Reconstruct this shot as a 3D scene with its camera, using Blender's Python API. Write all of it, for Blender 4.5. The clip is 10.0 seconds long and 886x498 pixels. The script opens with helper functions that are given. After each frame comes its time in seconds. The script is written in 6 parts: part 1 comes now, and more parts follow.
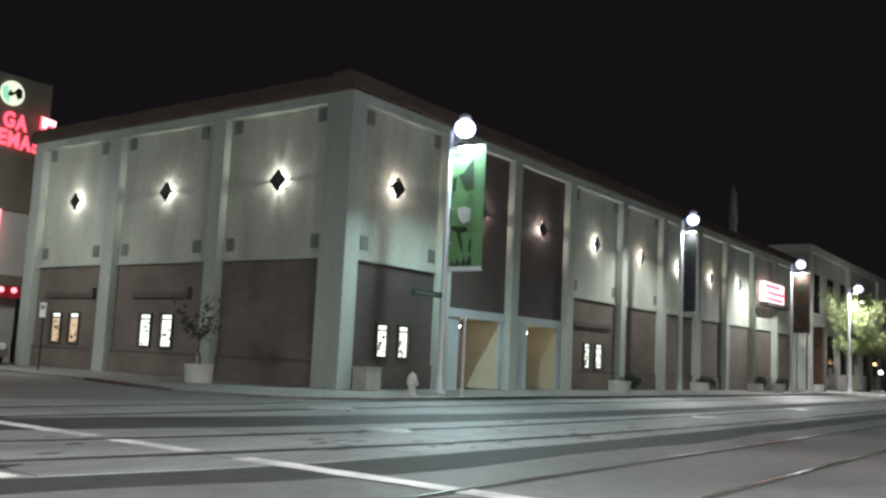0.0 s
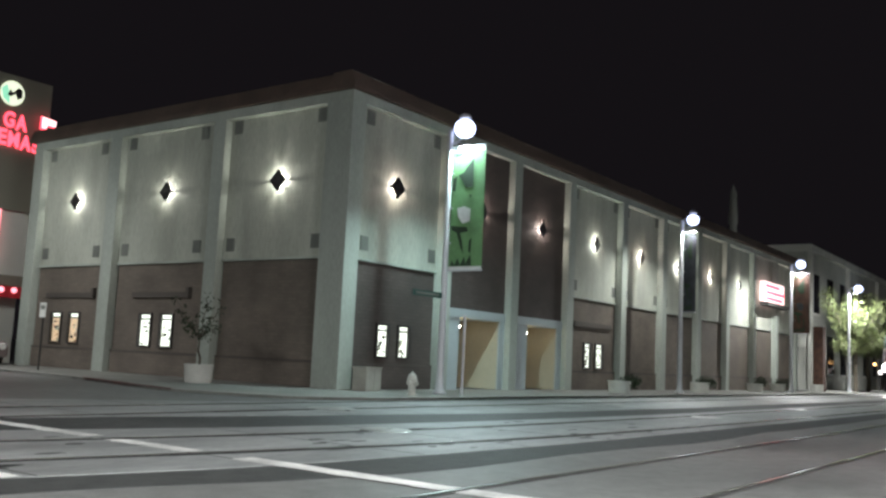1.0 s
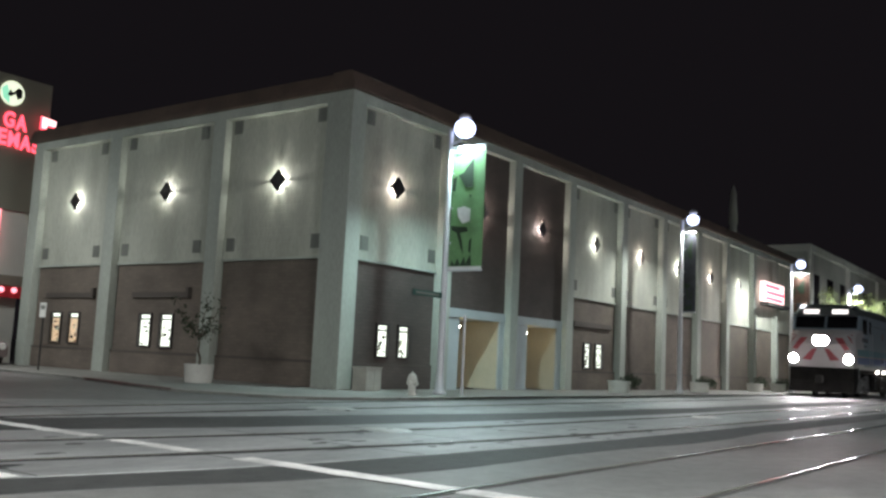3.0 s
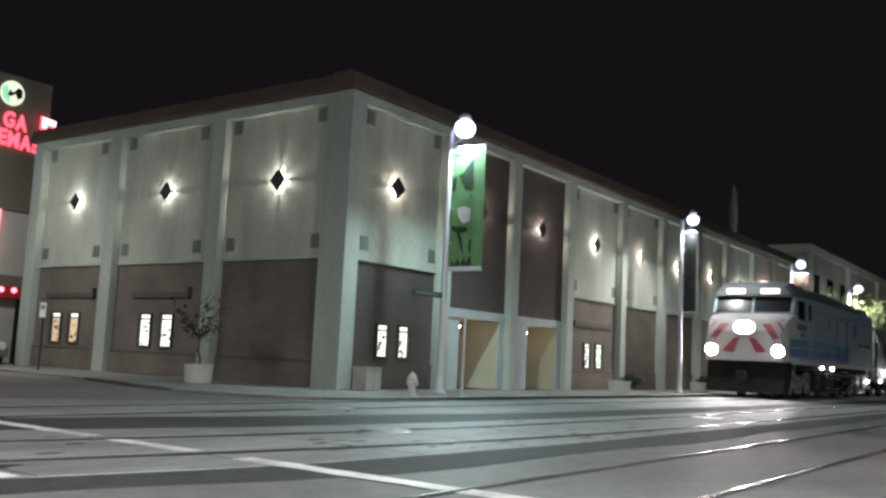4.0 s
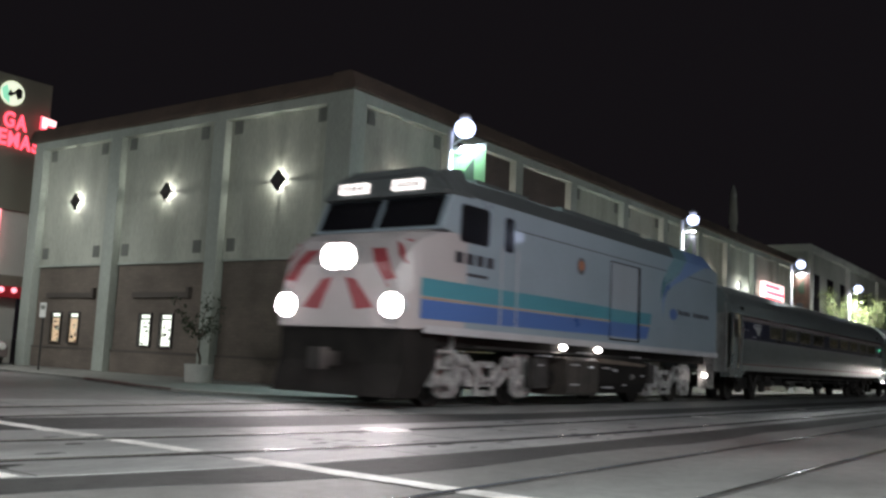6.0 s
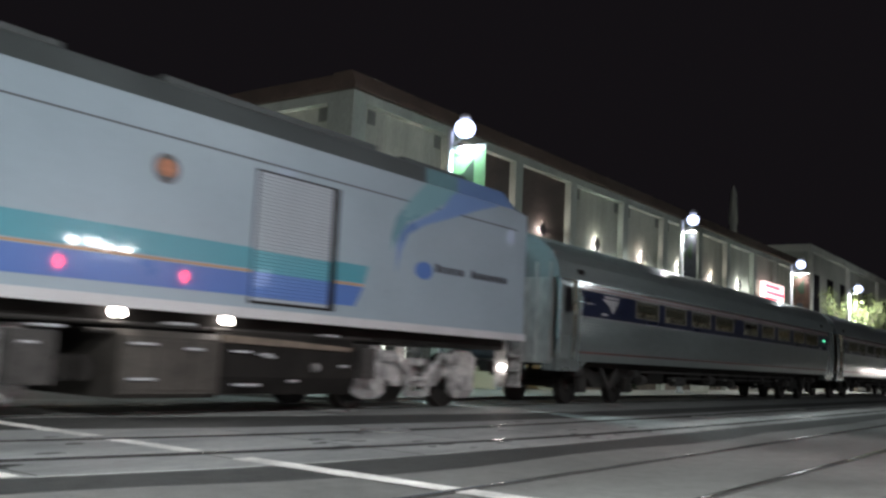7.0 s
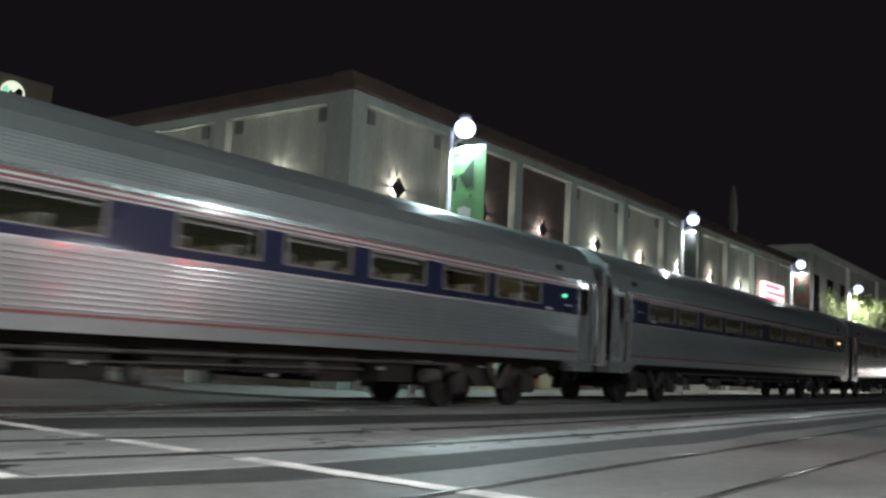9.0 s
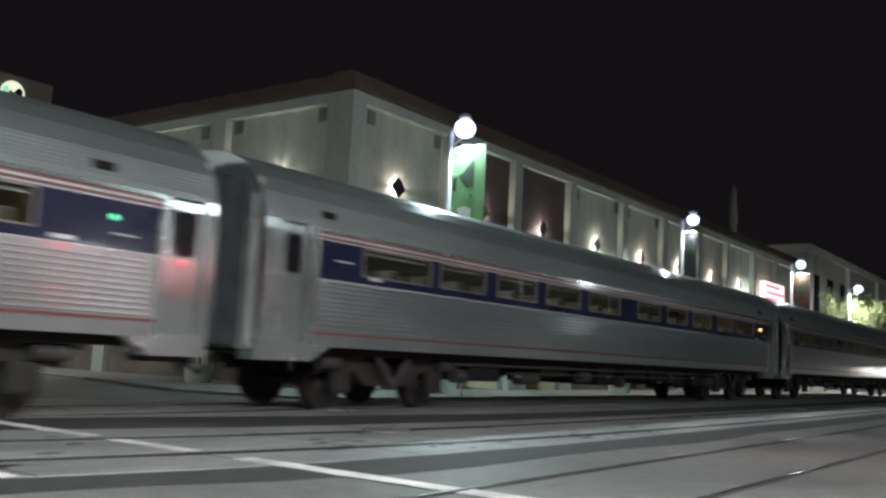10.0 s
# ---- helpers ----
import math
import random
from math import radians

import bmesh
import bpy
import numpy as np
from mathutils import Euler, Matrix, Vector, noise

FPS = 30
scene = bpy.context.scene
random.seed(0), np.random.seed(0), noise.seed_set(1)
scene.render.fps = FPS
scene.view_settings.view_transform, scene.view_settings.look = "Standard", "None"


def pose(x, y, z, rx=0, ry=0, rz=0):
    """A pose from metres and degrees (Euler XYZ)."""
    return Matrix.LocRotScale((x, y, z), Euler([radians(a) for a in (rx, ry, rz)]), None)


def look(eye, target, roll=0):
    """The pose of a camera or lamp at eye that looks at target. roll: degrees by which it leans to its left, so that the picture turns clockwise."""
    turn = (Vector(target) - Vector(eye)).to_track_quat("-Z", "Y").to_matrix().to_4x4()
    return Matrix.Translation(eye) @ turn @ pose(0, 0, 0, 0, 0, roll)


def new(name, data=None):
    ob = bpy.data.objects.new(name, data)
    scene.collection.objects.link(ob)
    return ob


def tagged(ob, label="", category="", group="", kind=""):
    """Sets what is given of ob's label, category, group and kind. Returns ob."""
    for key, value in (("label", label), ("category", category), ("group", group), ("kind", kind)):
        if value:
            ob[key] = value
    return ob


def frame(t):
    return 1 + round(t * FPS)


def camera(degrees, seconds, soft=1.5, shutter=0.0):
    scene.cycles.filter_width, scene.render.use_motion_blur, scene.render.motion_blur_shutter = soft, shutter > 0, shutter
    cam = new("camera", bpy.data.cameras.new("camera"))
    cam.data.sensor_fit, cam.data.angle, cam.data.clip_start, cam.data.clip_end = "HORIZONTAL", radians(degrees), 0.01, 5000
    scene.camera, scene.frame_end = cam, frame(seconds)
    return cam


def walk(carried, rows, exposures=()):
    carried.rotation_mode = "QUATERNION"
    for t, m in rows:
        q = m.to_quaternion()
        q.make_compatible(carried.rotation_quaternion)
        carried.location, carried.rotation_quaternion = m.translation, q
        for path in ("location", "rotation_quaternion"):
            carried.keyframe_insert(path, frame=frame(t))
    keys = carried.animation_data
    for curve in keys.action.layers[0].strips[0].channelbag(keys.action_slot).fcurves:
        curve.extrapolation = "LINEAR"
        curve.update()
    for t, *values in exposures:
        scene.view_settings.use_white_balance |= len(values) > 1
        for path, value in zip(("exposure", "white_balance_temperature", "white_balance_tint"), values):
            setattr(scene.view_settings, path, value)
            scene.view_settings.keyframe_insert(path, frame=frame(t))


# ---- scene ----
# ---- camera ----
cam = camera(51.27, 10.0, soft=2.6, shutter=0.5)
VIEW = look((-17.301, -15.593, 0.9285), (-1.216, -3.945, 3.296), 2.74)
walk(cam, [(0.0, VIEW), (10.0, VIEW)], exposures=[(0.0, 0.12), (5.0, 0.09), (6.6, 0.03), (10.0, 0.02)])

# ---- night sky and the street's lights ----
world = bpy.data.worlds.new("night")
scene.world = world
world.use_nodes = True
_bg = world.node_tree.nodes["Background"]
_bg.inputs[0].default_value = (0.0062, 0.0052, 0.0064, 1)
_bg.inputs[1].default_value = 1.0

STREET_W = 2400.0      # lamps along the facade
UNSEEN_W = 4000.0     # lamps out of view, mostly added as fill
SCONCE_W = 108.0
HEAD_GLOW = 122.0     # headlights
LAMP_COLOUR = (0.70, 0.97, 1.0)
FAR_COLOUR = (0.93, 0.96, 0.95)
UNSEEN_COLOUR = (0.95, 0.97, 0.98)


def lamp_light(name, x, y, z, watts, colour, radius):
    data = bpy.data.lights.new(name, "POINT")
    data.energy, data.color, data.shadow_soft_size = watts, colour, radius
    ob = new(name, data)
    ob.location = (x, y, z)
    return ob


def down_light(name, x, y, z, watts, colour, radius, lean=(0, 0), cone=150):
    """A street lamp's light, thrown downwards by its head."""
    data = bpy.data.lights.new(name, "SPOT")
    data.energy, data.color, data.shadow_soft_size = watts, colour, radius
    data.spot_size, data.spot_blend = radians(cone), 0.7
    ob = new(name, data)
    ob.matrix_basis = look((x, y, z), (x + lean[0], y + lean[1], z - 1))
    return ob


# ---- materials ----
def mat(name, base, rough=0.7, metal=0.0, var=0.18, big=0.6, fine=25.0, bump=0.15, spec=0.5, streak=(1, 1, 1), depth=0.01, mid=0.0):
    """A surface with blotches at one scale, grain at another, and a fine relief."""
    m = bpy.data.materials.new(name)
    m.use_nodes = True
    nt = m.node_tree
    n, l = nt.nodes, nt.links
    b = n["Principled BSDF"]
    b.inputs["Metallic"].default_value = metal
    b.inputs["Specular IOR Level"].default_value = spec
    tc = n.new("ShaderNodeTexCoord")
    mp = n.new("ShaderNodeMapping")
    mp.inputs["Scale"].default_value = streak
    l.new(tc.outputs["Object"], mp.inputs[0])
    a = n.new("ShaderNodeTexNoise")
    a.inputs["Scale"].default_value, a.inputs["Detail"].default_value = big, 5
    c = n.new("ShaderNodeTexNoise")
    c.inputs["Scale"].default_value, c.inputs["Detail"].default_value = fine, 4
    l.new(mp.outputs[0], a.inputs["Vector"])
    l.new(mp.outputs[0], c.inputs["Vector"])
    ra = n.new("ShaderNodeMapRange")
    ra.inputs[1].default_value, ra.inputs[2].default_value = 0.3, 0.7
    ra.inputs[3].default_value, ra.inputs[4].default_value = 1 - var, 1 + var
    rc = n.new("ShaderNodeMapRange")
    rc.inputs[1].default_value, rc.inputs[2].default_value = 0.25, 0.75
    rc.inputs[3].default_value, rc.inputs[4].default_value = 1 - 0.6 * var, 1 + 0.6 * var
    l.new(a.outputs[0], ra.inputs[0])
    l.new(c.outputs[0], rc.inputs[0])
    mu = n.new("ShaderNodeMath")
    mu.operation = "MULTIPLY"
    l.new(ra.outputs[0], mu.inputs[0])
    l.new(rc.outputs[0], mu.inputs[1])
    tone = mu.outputs[0]
    if mid > 0:
        # mottling and small stains of a hand's width
        e = n.new("ShaderNodeTexNoise")
        e.inputs["Scale"].default_value, e.inputs["Detail"].default_value, e.inputs["Roughness"].default_value = 4.5, 6, 0.7
        l.new(mp.outputs[0], e.inputs["Vector"])
        re = n.new("ShaderNodeMapRange")
        re.inputs[1].default_value, re.inputs[2].default_value = 0.35, 0.65
        re.inputs[3].default_value, re.inputs[4].default_value = 1 - mid, 1 + mid
        l.new(e.outputs[0], re.inputs[0])
        mm = n.new("ShaderNodeMath")
        mm.operation = "MULTIPLY"
        l.new(tone, mm.inputs[0])
        l.new(re.outputs[0], mm.inputs[1])
        tone = mm.outputs[0]
    sc = n.new("ShaderNodeVectorMath")
    sc.operation = "SCALE"
    sc.inputs[0].default_value = base
    l.new(tone, sc.inputs["Scale"])
    l.new(sc.outputs[0], b.inputs["Base Color"])
    rr = n.new("ShaderNodeMapRange")
    rr.inputs[3].default_value, rr.inputs[4].default_value = max(0.02, rough - 0.12), min(1, rough + 0.12)
    l.new(a.outputs[0], rr.inputs[0])
    l.new(rr.outputs[0], b.inputs["Roughness"])
    if bump > 0:
        bp = n.new("ShaderNodeBump")
        bp.inputs["Strength"].default_value, bp.inputs["Distance"].default_value = bump, depth
        l.new(c.outputs[0], bp.inputs["Height"])
        l.new(bp.outputs[0], b.inputs["Normal"])
    return m


def brick_mat(name, brick, mortar):
    m = mat(name, brick, 0.9, var=0.25, big=0.8, fine=40, bump=0)
    nt = m.node_tree
    n, l = nt.nodes, nt.links
    b = n["Principled BSDF"]
    old = b.inputs["Base Color"].links[0].from_socket
    tc = n.new("ShaderNodeTexCoord")
    sx = n.new("ShaderNodeSeparateXYZ")
    cx = n.new("ShaderNodeCombineXYZ")
    ad = n.new("ShaderNodeMath")
    l.new(tc.outputs["Object"], sx.inputs[0])
    l.new(sx.outputs[0], ad.inputs[0])
    l.new(sx.outputs[1], ad.inputs[1])
    l.new(ad.outputs[0], cx.inputs[0])
    l.new(sx.outputs[2], cx.inputs[1])
    br = n.new("ShaderNodeTexBrick")
    br.inputs["Scale"].default_value = 1.0
    br.inputs["Brick Width"].default_value, br.inputs["Row Height"].default_value = 0.29, 0.095
    br.inputs["Mortar Size"].default_value = 0.008
    br.inputs["Color1"].default_value = br.inputs["Color2"].default_value = (1, 1, 1, 1)
    br.inputs["Color2"].default_value = (0.86, 0.86, 0.86, 1)
    br.inputs["Mortar"].default_value = (*mortar, 1)
    l.new(cx.outputs[0], br.inputs["Vector"])
    mx = n.new("ShaderNodeMix")
    mx.data_type, mx.blend_type = "RGBA", "MULTIPLY"
    mx.inputs[0].default_value = 1.0
    l.new(old, mx.inputs[6])
    l.new(br.outputs[0], mx.inputs[7])
    l.new(mx.outputs[2], b.inputs["Base Color"])
    bp = n.new("ShaderNodeBump")
    bp.inputs["Strength"].default_value, bp.inputs["Distance"].default_value = 0.3, 0.006
    l.new(br.outputs["Fac"], bp.inputs["Height"])
    bp.invert = True
    l.new(bp.outputs[0], b.inputs["Normal"])
    return m


def glow(name, colour, strength):
    m = bpy.data.materials.new(name)
    m.use_nodes = True
    b = m.node_tree.nodes["Principled BSDF"]
    b.inputs["Base Color"].default_value = (*[0.6 * c for c in colour], 1)
    b.inputs["Emission Color"].default_value = (*colour, 1)
    b.inputs["Emission Strength"].default_value = strength
    return m


def glass(name, tint=(0.9, 0.95, 0.95)):
    m = bpy.data.materials.new(name)
    m.use_nodes = True
    n, l = m.node_tree.nodes, m.node_tree.links
    out = n["Material Output"]
    n.remove(n["Principled BSDF"])
    t, g, f, mx = n.new("ShaderNodeBsdfTransparent"), n.new("ShaderNodeBsdfGlossy"), n.new("ShaderNodeLayerWeight"), n.new("ShaderNodeMixShader")
    t.inputs[0].default_value = (*tint, 1)
    g.inputs["Roughness"].default_value = 0.03
    f.inputs[0].default_value = 0.12
    l.new(f.outputs["Facing"], mx.inputs[0])
    l.new(t.outputs[0], mx.inputs[1])
    l.new(g.outputs[0], mx.inputs[2])
    l.new(mx.outputs[0], out.inputs[0])
    return m


ASPHALT = mat("asphalt", (0.156, 0.157, 0.150), 0.55, var=0.3, big=0.35, fine=60, bump=0.35, mid=0.2)
ASPHALT_DARK = mat("dark asphalt patch", (0.045, 0.046, 0.044), 0.7, var=0.3, big=0.5, fine=60, bump=0.35, mid=0.3)
CONCRETE = mat("road concrete", (0.262, 0.270, 0.262), 0.53, var=0.32, big=0.7, fine=30, bump=0.25, streak=(0.6, 2.0, 1), mid=0.2)
PAVING = mat("pavement concrete", (0.21, 0.21, 0.19), 0.8, var=0.2, big=0.5, fine=30, bump=0.2, mid=0.15)
KERB = mat("kerb concrete", (0.28, 0.28, 0.255), 0.8, var=0.2, big=1.0)
KERB_RED = mat("red kerb paint", (0.10, 0.03, 0.025), 0.7, var=0.3, big=2.0)
LINE = mat("worn road paint", (0.74, 0.73, 0.70), 0.6, var=0.35, big=1.2, fine=30, bump=0.2, mid=0.2)
GROOVE = mat("rail groove", (0.012, 0.012, 0.012), 0.8, var=0.3)
COVER = mat("worn cover steel", (0.42, 0.42, 0.41), 0.3, metal=0.7, var=0.2, big=3, bump=0.05)
RAIL = mat("polished rail steel", (0.42, 0.41, 0.40), 0.22, metal=1.0, var=0.15, big=2, bump=0)
STUCCO = mat("grey green stucco", (0.375, 0.39, 0.33), 0.9, var=0.23, big=0.8, fine=16, bump=0.3, streak=(1.3, 1.3, 0.28))


def course_relief(m, pitch):
    """Faint joints between courses under the paint."""
    n, l = m.node_tree.nodes, m.node_tree.links
    tc, sx, wv, rp, bp = n.new("ShaderNodeTexCoord"), n.new("ShaderNodeSeparateXYZ"), n.new("ShaderNodeMath"), n.new("ShaderNodeMapRange"), n.new("ShaderNodeBump")
    l.new(tc.outputs["Object"], sx.inputs[0])
    wv.operation = "PINGPONG"
    wv.inputs[1].default_value = pitch / 2
    l.new(sx.outputs[2], wv.inputs[0])
    rp.inputs[1].default_value, rp.inputs[2].default_value = 0.0, 0.014
    l.new(wv.outputs[0], rp.inputs[0])
    l.new(rp.outputs[0], bp.inputs["Height"])
    bp.inputs["Strength"].default_value, bp.inputs["Distance"].default_value = 0.35, 0.006
    b = n["Principled BSDF"]
    l.new(b.inputs["Normal"].links[0].from_socket, bp.inputs["Normal"])
    l.new(bp.outputs[0], b.inputs["Normal"])


course_relief(STUCCO, 0.205)
COLUMN = mat("painted column", (0.335, 0.365, 0.32), 0.8, var=0.20, big=0.7, fine=20, bump=0.15, streak=(1, 1, 0.3))
BRICK = brick_mat("brown brick", (0.150, 0.124, 0.102), (0.82, 0.82, 0.82))
BRICK_DARK = brick_mat("dark brown brick", (0.085, 0.068, 0.060), (0.7, 0.7, 0.7))
ROOF_BROWN = mat("brown roof fascia", (0.085, 0.058, 0.044), 0.85, var=0.25, big=1.2, fine=14, bump=0.3)
VENT = mat("grey vent", (0.17, 0.18, 0.16), 0.8)
TRIM_DARK = mat("dark trim", (0.040, 0.036, 0.033), 0.7)
AWNING = mat("awning box", (0.080, 0.068, 0.058), 0.8)
GREYBLUE = mat("entrance paint", (0.40, 0.45, 0.46), 0.7, var=0.1, big=0.8)
TAN = mat("cream entrance wall", (0.47, 0.44, 0.33), 0.75, var=0.12, big=0.7)
STEEL = mat("painted pole steel", (0.52, 0.53, 0.55), 0.42, metal=0.3, var=0.1, bump=0.05)
BLACK = mat("black metal", (0.010, 0.009, 0.009), 0.6, var=0.2)
BANNER = mat("green banner cloth", (0.16, 0.33, 0.14), 0.8, var=0.2, big=2.5)
BANNER_DARK = mat("dark green print", (0.026, 0.050, 0.026), 0.8)
BANNER_WHITE = mat("white print and lamp glare", (0.70, 0.72, 0.70), 0.8)
BANNER_GREY = mat("grey banner cloth", (0.045, 0.05, 0.06), 0.8, var=0.3, big=3)
BANNER_BROWN = mat("brown banner cloth", (0.085, 0.042, 0.028), 0.8, var=0.4, big=3)
POT = mat("white planter concrete", (0.55, 0.55, 0.50), 0.8, var=0.12, big=2)
SOIL = mat("soil", (0.03, 0.022, 0.015), 0.95)
BARK = mat("bark", (0.09, 0.075, 0.055), 0.9, var=0.3, big=4)
LEAF = mat("leaves", (0.15, 0.18, 0.07), 0.6, var=0.35, big=2, bump=0)
LEAF_DARK = mat("dark leaves", (0.035, 0.05, 0.025), 0.6, var=0.35, big=3, bump=0)
BIN = mat("bin panel", (0.33, 0.32, 0.28), 0.7, var=0.12, big=3)
SIGN_GREEN = mat("green sign sheet", (0.008, 0.060, 0.045), 0.5)
SIGN_WHITE = mat("white sign sheet", (0.62, 0.62, 0.58), 0.5)
TOWER = mat("brown tower stucco", (0.21, 0.20, 0.155), 0.9, var=0.12, big=0.4)
WHITE_WALL = mat("white wall", (0.62, 0.62, 0.55), 0.85, var=0.1, big=0.4)
FAR_WALL = mat("far building wall", (0.42, 0.42, 0.38), 0.85, var=0.2, big=0.3)
FAR_TRIM = mat("far building cornice", (0.58, 0.57, 0.52), 0.8)
PANE_DARK = mat("dark pane", (0.012, 0.012, 0.014), 0.15, var=0.2, bump=0)
CAR_PAINT = mat("parked car paint", (0.20, 0.16, 0.15), 0.35, var=0.05, bump=0)
RUBBER = mat("rubber", (0.012, 0.012, 0.012), 0.8)
LAMP_GLOW = glow("street lamp lens", (0.60, 0.68, 1.0), 4.5)
LAMP_COOL = glow("sconce lamp cool", (1.0, 0.97, 0.88), 14.0)
DOOR_GLOW = glow("entrance lamp", (1.0, 0.96, 0.86), 30.0)
NEON_RED = glow("red sign light", (1.0, 0.07, 0.11), 3.0)
SIGNAL_RED = glow("red signal lens", (1.0, 0.03, 0.05), 80.0)
SIGNAL_OFF = mat("unlit red lens", (0.12, 0.01, 0.01), 0.2, bump=0)
NEON_PINK = glow("pink sign light", (1.0, 0.30, 0.36), 2.2)
NEON_WHITE = glow("white sign light", (1.0, 0.72, 0.72), 1.7)
RED_DIM = glow("red canopy light", (0.5, 0.03, 0.04), 0.12)
DISC_WHITE = glow("lit sign disc", (0.86, 0.92, 0.70), 1.0)
DISC_GREEN = glow("lit green sign patch", (0.28, 0.72, 0.48), 1.0)
DISPLAY = glow("lit display window", (1.0, 0.95, 0.84), 2.2)
DISPLAY_WARM = glow("lit poster", (1.0, 0.66, 0.42), 0.85)
DISPLAY_RED = glow("lit red brown poster print", (0.55, 0.16, 0.07), 0.35)
DISPLAY_DIM = glow("dim lit poster", (0.80, 0.75, 0.58), 0.35)
# train
BODY = mat("locomotive pale paint", (0.31, 0.385, 0.44), 0.32, var=0.06, big=0.8, fine=10, bump=0.03)
ROOF_GREY = mat("locomotive roof", (0.080, 0.092, 0.094), 0.6, var=0.15, big=1)
TEAL = mat("teal stripe paint", (0.085, 0.30, 0.37), 0.3, var=0.06, bump=0)
BLUE = mat("blue stripe paint", (0.09, 0.18, 0.46), 0.3, var=0.06, bump=0)
BLUE_PALE = mat("pale blue swoosh paint", (0.15, 0.25, 0.48), 0.3, var=0.06, bump=0)
TEAL_PALE = mat("pale teal paint", (0.18, 0.34, 0.385), 0.3, var=0.06, bump=0)
ORANGE = mat("orange line paint", (0.45, 0.27, 0.16), 0.4, bump=0)
RED_PAINT = mat("red nose paint", (0.30, 0.055, 0.065), 0.35, var=0.06, bump=0)
NOSE_WHITE = mat("white nose paint", (0.46, 0.43, 0.43), 0.35, var=0.06, bump=0)
RIM_GREY = mat("grey emblem rim", (0.10, 0.10, 0.105), 0.5, var=0.3, big=12, bump=0)
SEAL = mat("dull emblem paint", (0.42, 0.17, 0.09), 0.5, var=0.3, big=12, bump=0)
SLAT = mat("grey shutter paint", (0.33, 0.37, 0.41), 0.5, var=0.1, bump=0)
DIAPHRAGM = mat("grey rubber diaphragm", (0.052, 0.060, 0.068), 0.7, var=0.3, big=3)
PANE_CAB = mat("cab window pane", (0.008, 0.008, 0.010), 0.16, var=0.2, bump=0)
LOT_GLOW = glow("parking lot lamp lens", (0.92, 0.96, 1.0), 320.0)
FILL_GLOW = glow("lens of an added unseen lamp", (0.84, 0.95, 1.0), 36.0)
BRIGHT_GLOW = glow("bright lens of an added unseen lamp", (0.80, 0.95, 1.0), 250.0)
INK = mat("dark lettering", (0.03, 0.03, 0.04), 0.5, bump=0)
CASE = mat("grey brown case paint", (0.052, 0.046, 0.040), 0.7, var=0.35, big=3)
LEDGE_TAN = mat("tan steel", (0.15, 0.12, 0.095), 0.6, var=0.3, big=5)
UNDER = mat("grimy underframe and shutter gap shade", (0.014, 0.0125, 0.0115), 0.85, var=0.4, big=2, spec=0.2)
TRUCK_SILVER = mat("silver truck paint", (0.36, 0.355, 0.35), 0.55, metal=0.2, var=0.6, big=4.0, fine=20)
HANGER = mat("grimy grey truck paint", (0.048, 0.045, 0.043), 0.65, metal=0.2, var=0.4, big=4)
TRUCK_DARK = mat("dirty truck iron", (0.026, 0.024, 0.022), 0.7, metal=0.2, var=0.4, big=3)
WHEEL = mat("wheel steel", (0.038, 0.035, 0.033), 0.55, metal=0.5, var=0.3, big=4)
STAINLESS = mat("fluted stainless steel", (0.43, 0.49, 0.485), 0.33, metal=0.84, var=0.12, big=0.5, fine=5, bump=0, streak=(0.4, 1, 1.5))
STAINLESS_ROOF = mat("weathered stainless roof", (0.235, 0.27, 0.268), 0.44, metal=0.5, var=0.14, big=0.5, fine=5, bump=0.02, streak=(0.4, 1, 1.5))
END_PAINT = mat("weathered pale end paint", (0.34, 0.35, 0.34), 0.6, metal=0.2, var=0.35, big=2.2, fine=9, bump=0.1, streak=(1, 1, 0.35))
STAINLESS_DULL = mat("plain stainless steel", (0.38, 0.43, 0.422), 0.24, metal=0.72, var=0.12, big=0.7, fine=5, bump=0.02)
NAVY = mat("navy window band", (0.013, 0.018, 0.046), 0.3, var=0.1, bump=0, spec=0.2)
STRIPE_RED = mat("red stripe", (0.17, 0.055, 0.05), 0.4, bump=0)
STRIPE_WHITE = mat("white stripe", (0.55, 0.55, 0.56), 0.4, bump=0)
SEAT = mat("seat cloth", (0.26, 0.22, 0.17), 0.9, var=0.3, big=3)
LINING = mat("coach lining", (0.30, 0.26, 0.19), 0.8)
CURTAIN = mat("seat head cloth", (0.78, 0.76, 0.70), 0.9)
FRAME_PALE = mat("pale window frame", (0.22, 0.215, 0.20), 0.4, metal=0.3, var=0.1, bump=0)
for m, weight, rough in ((BODY, 0.7, 0.05), (TEAL, 0.7, 0.05), (BLUE, 0.7, 0.05), (TEAL_PALE, 0.7, 0.05), (NAVY, 0.5, 0.06), (STAINLESS, 0.85, 0.11), (STAINLESS_ROOF, 0.4, 0.16), (STAINLESS_DULL, 0.9, 0.07), (STRIPE_RED, 0.6, 0.1), (STRIPE_WHITE, 0.6, 0.1)):
    m.node_tree.nodes["Principled BSDF"].inputs["Coat Weight"].default_value = weight
    m.node_tree.nodes["Principled BSDF"].inputs["Coat Roughness"].default_value = rough
CABIN_LIGHT = glow("coach ceiling light", (1.0, 0.82, 0.55), 1.3)
CAR_GLOW = glow("car headlight", (1.0, 0.96, 0.90), 300.0)
HEADLIGHT = glow("headlight lens", (1.0, 0.90, 0.93), HEAD_GLOW)
NUMBER_GLOW = glow("lit number board", (1.0, 0.93, 0.90), 2.2)
STEP_GLOW = glow("step light", (1.0, 0.90, 0.84), 30.0)
MARKER_AMBER = glow("amber marker", (1.0, 0.55, 0.22), 4.0)
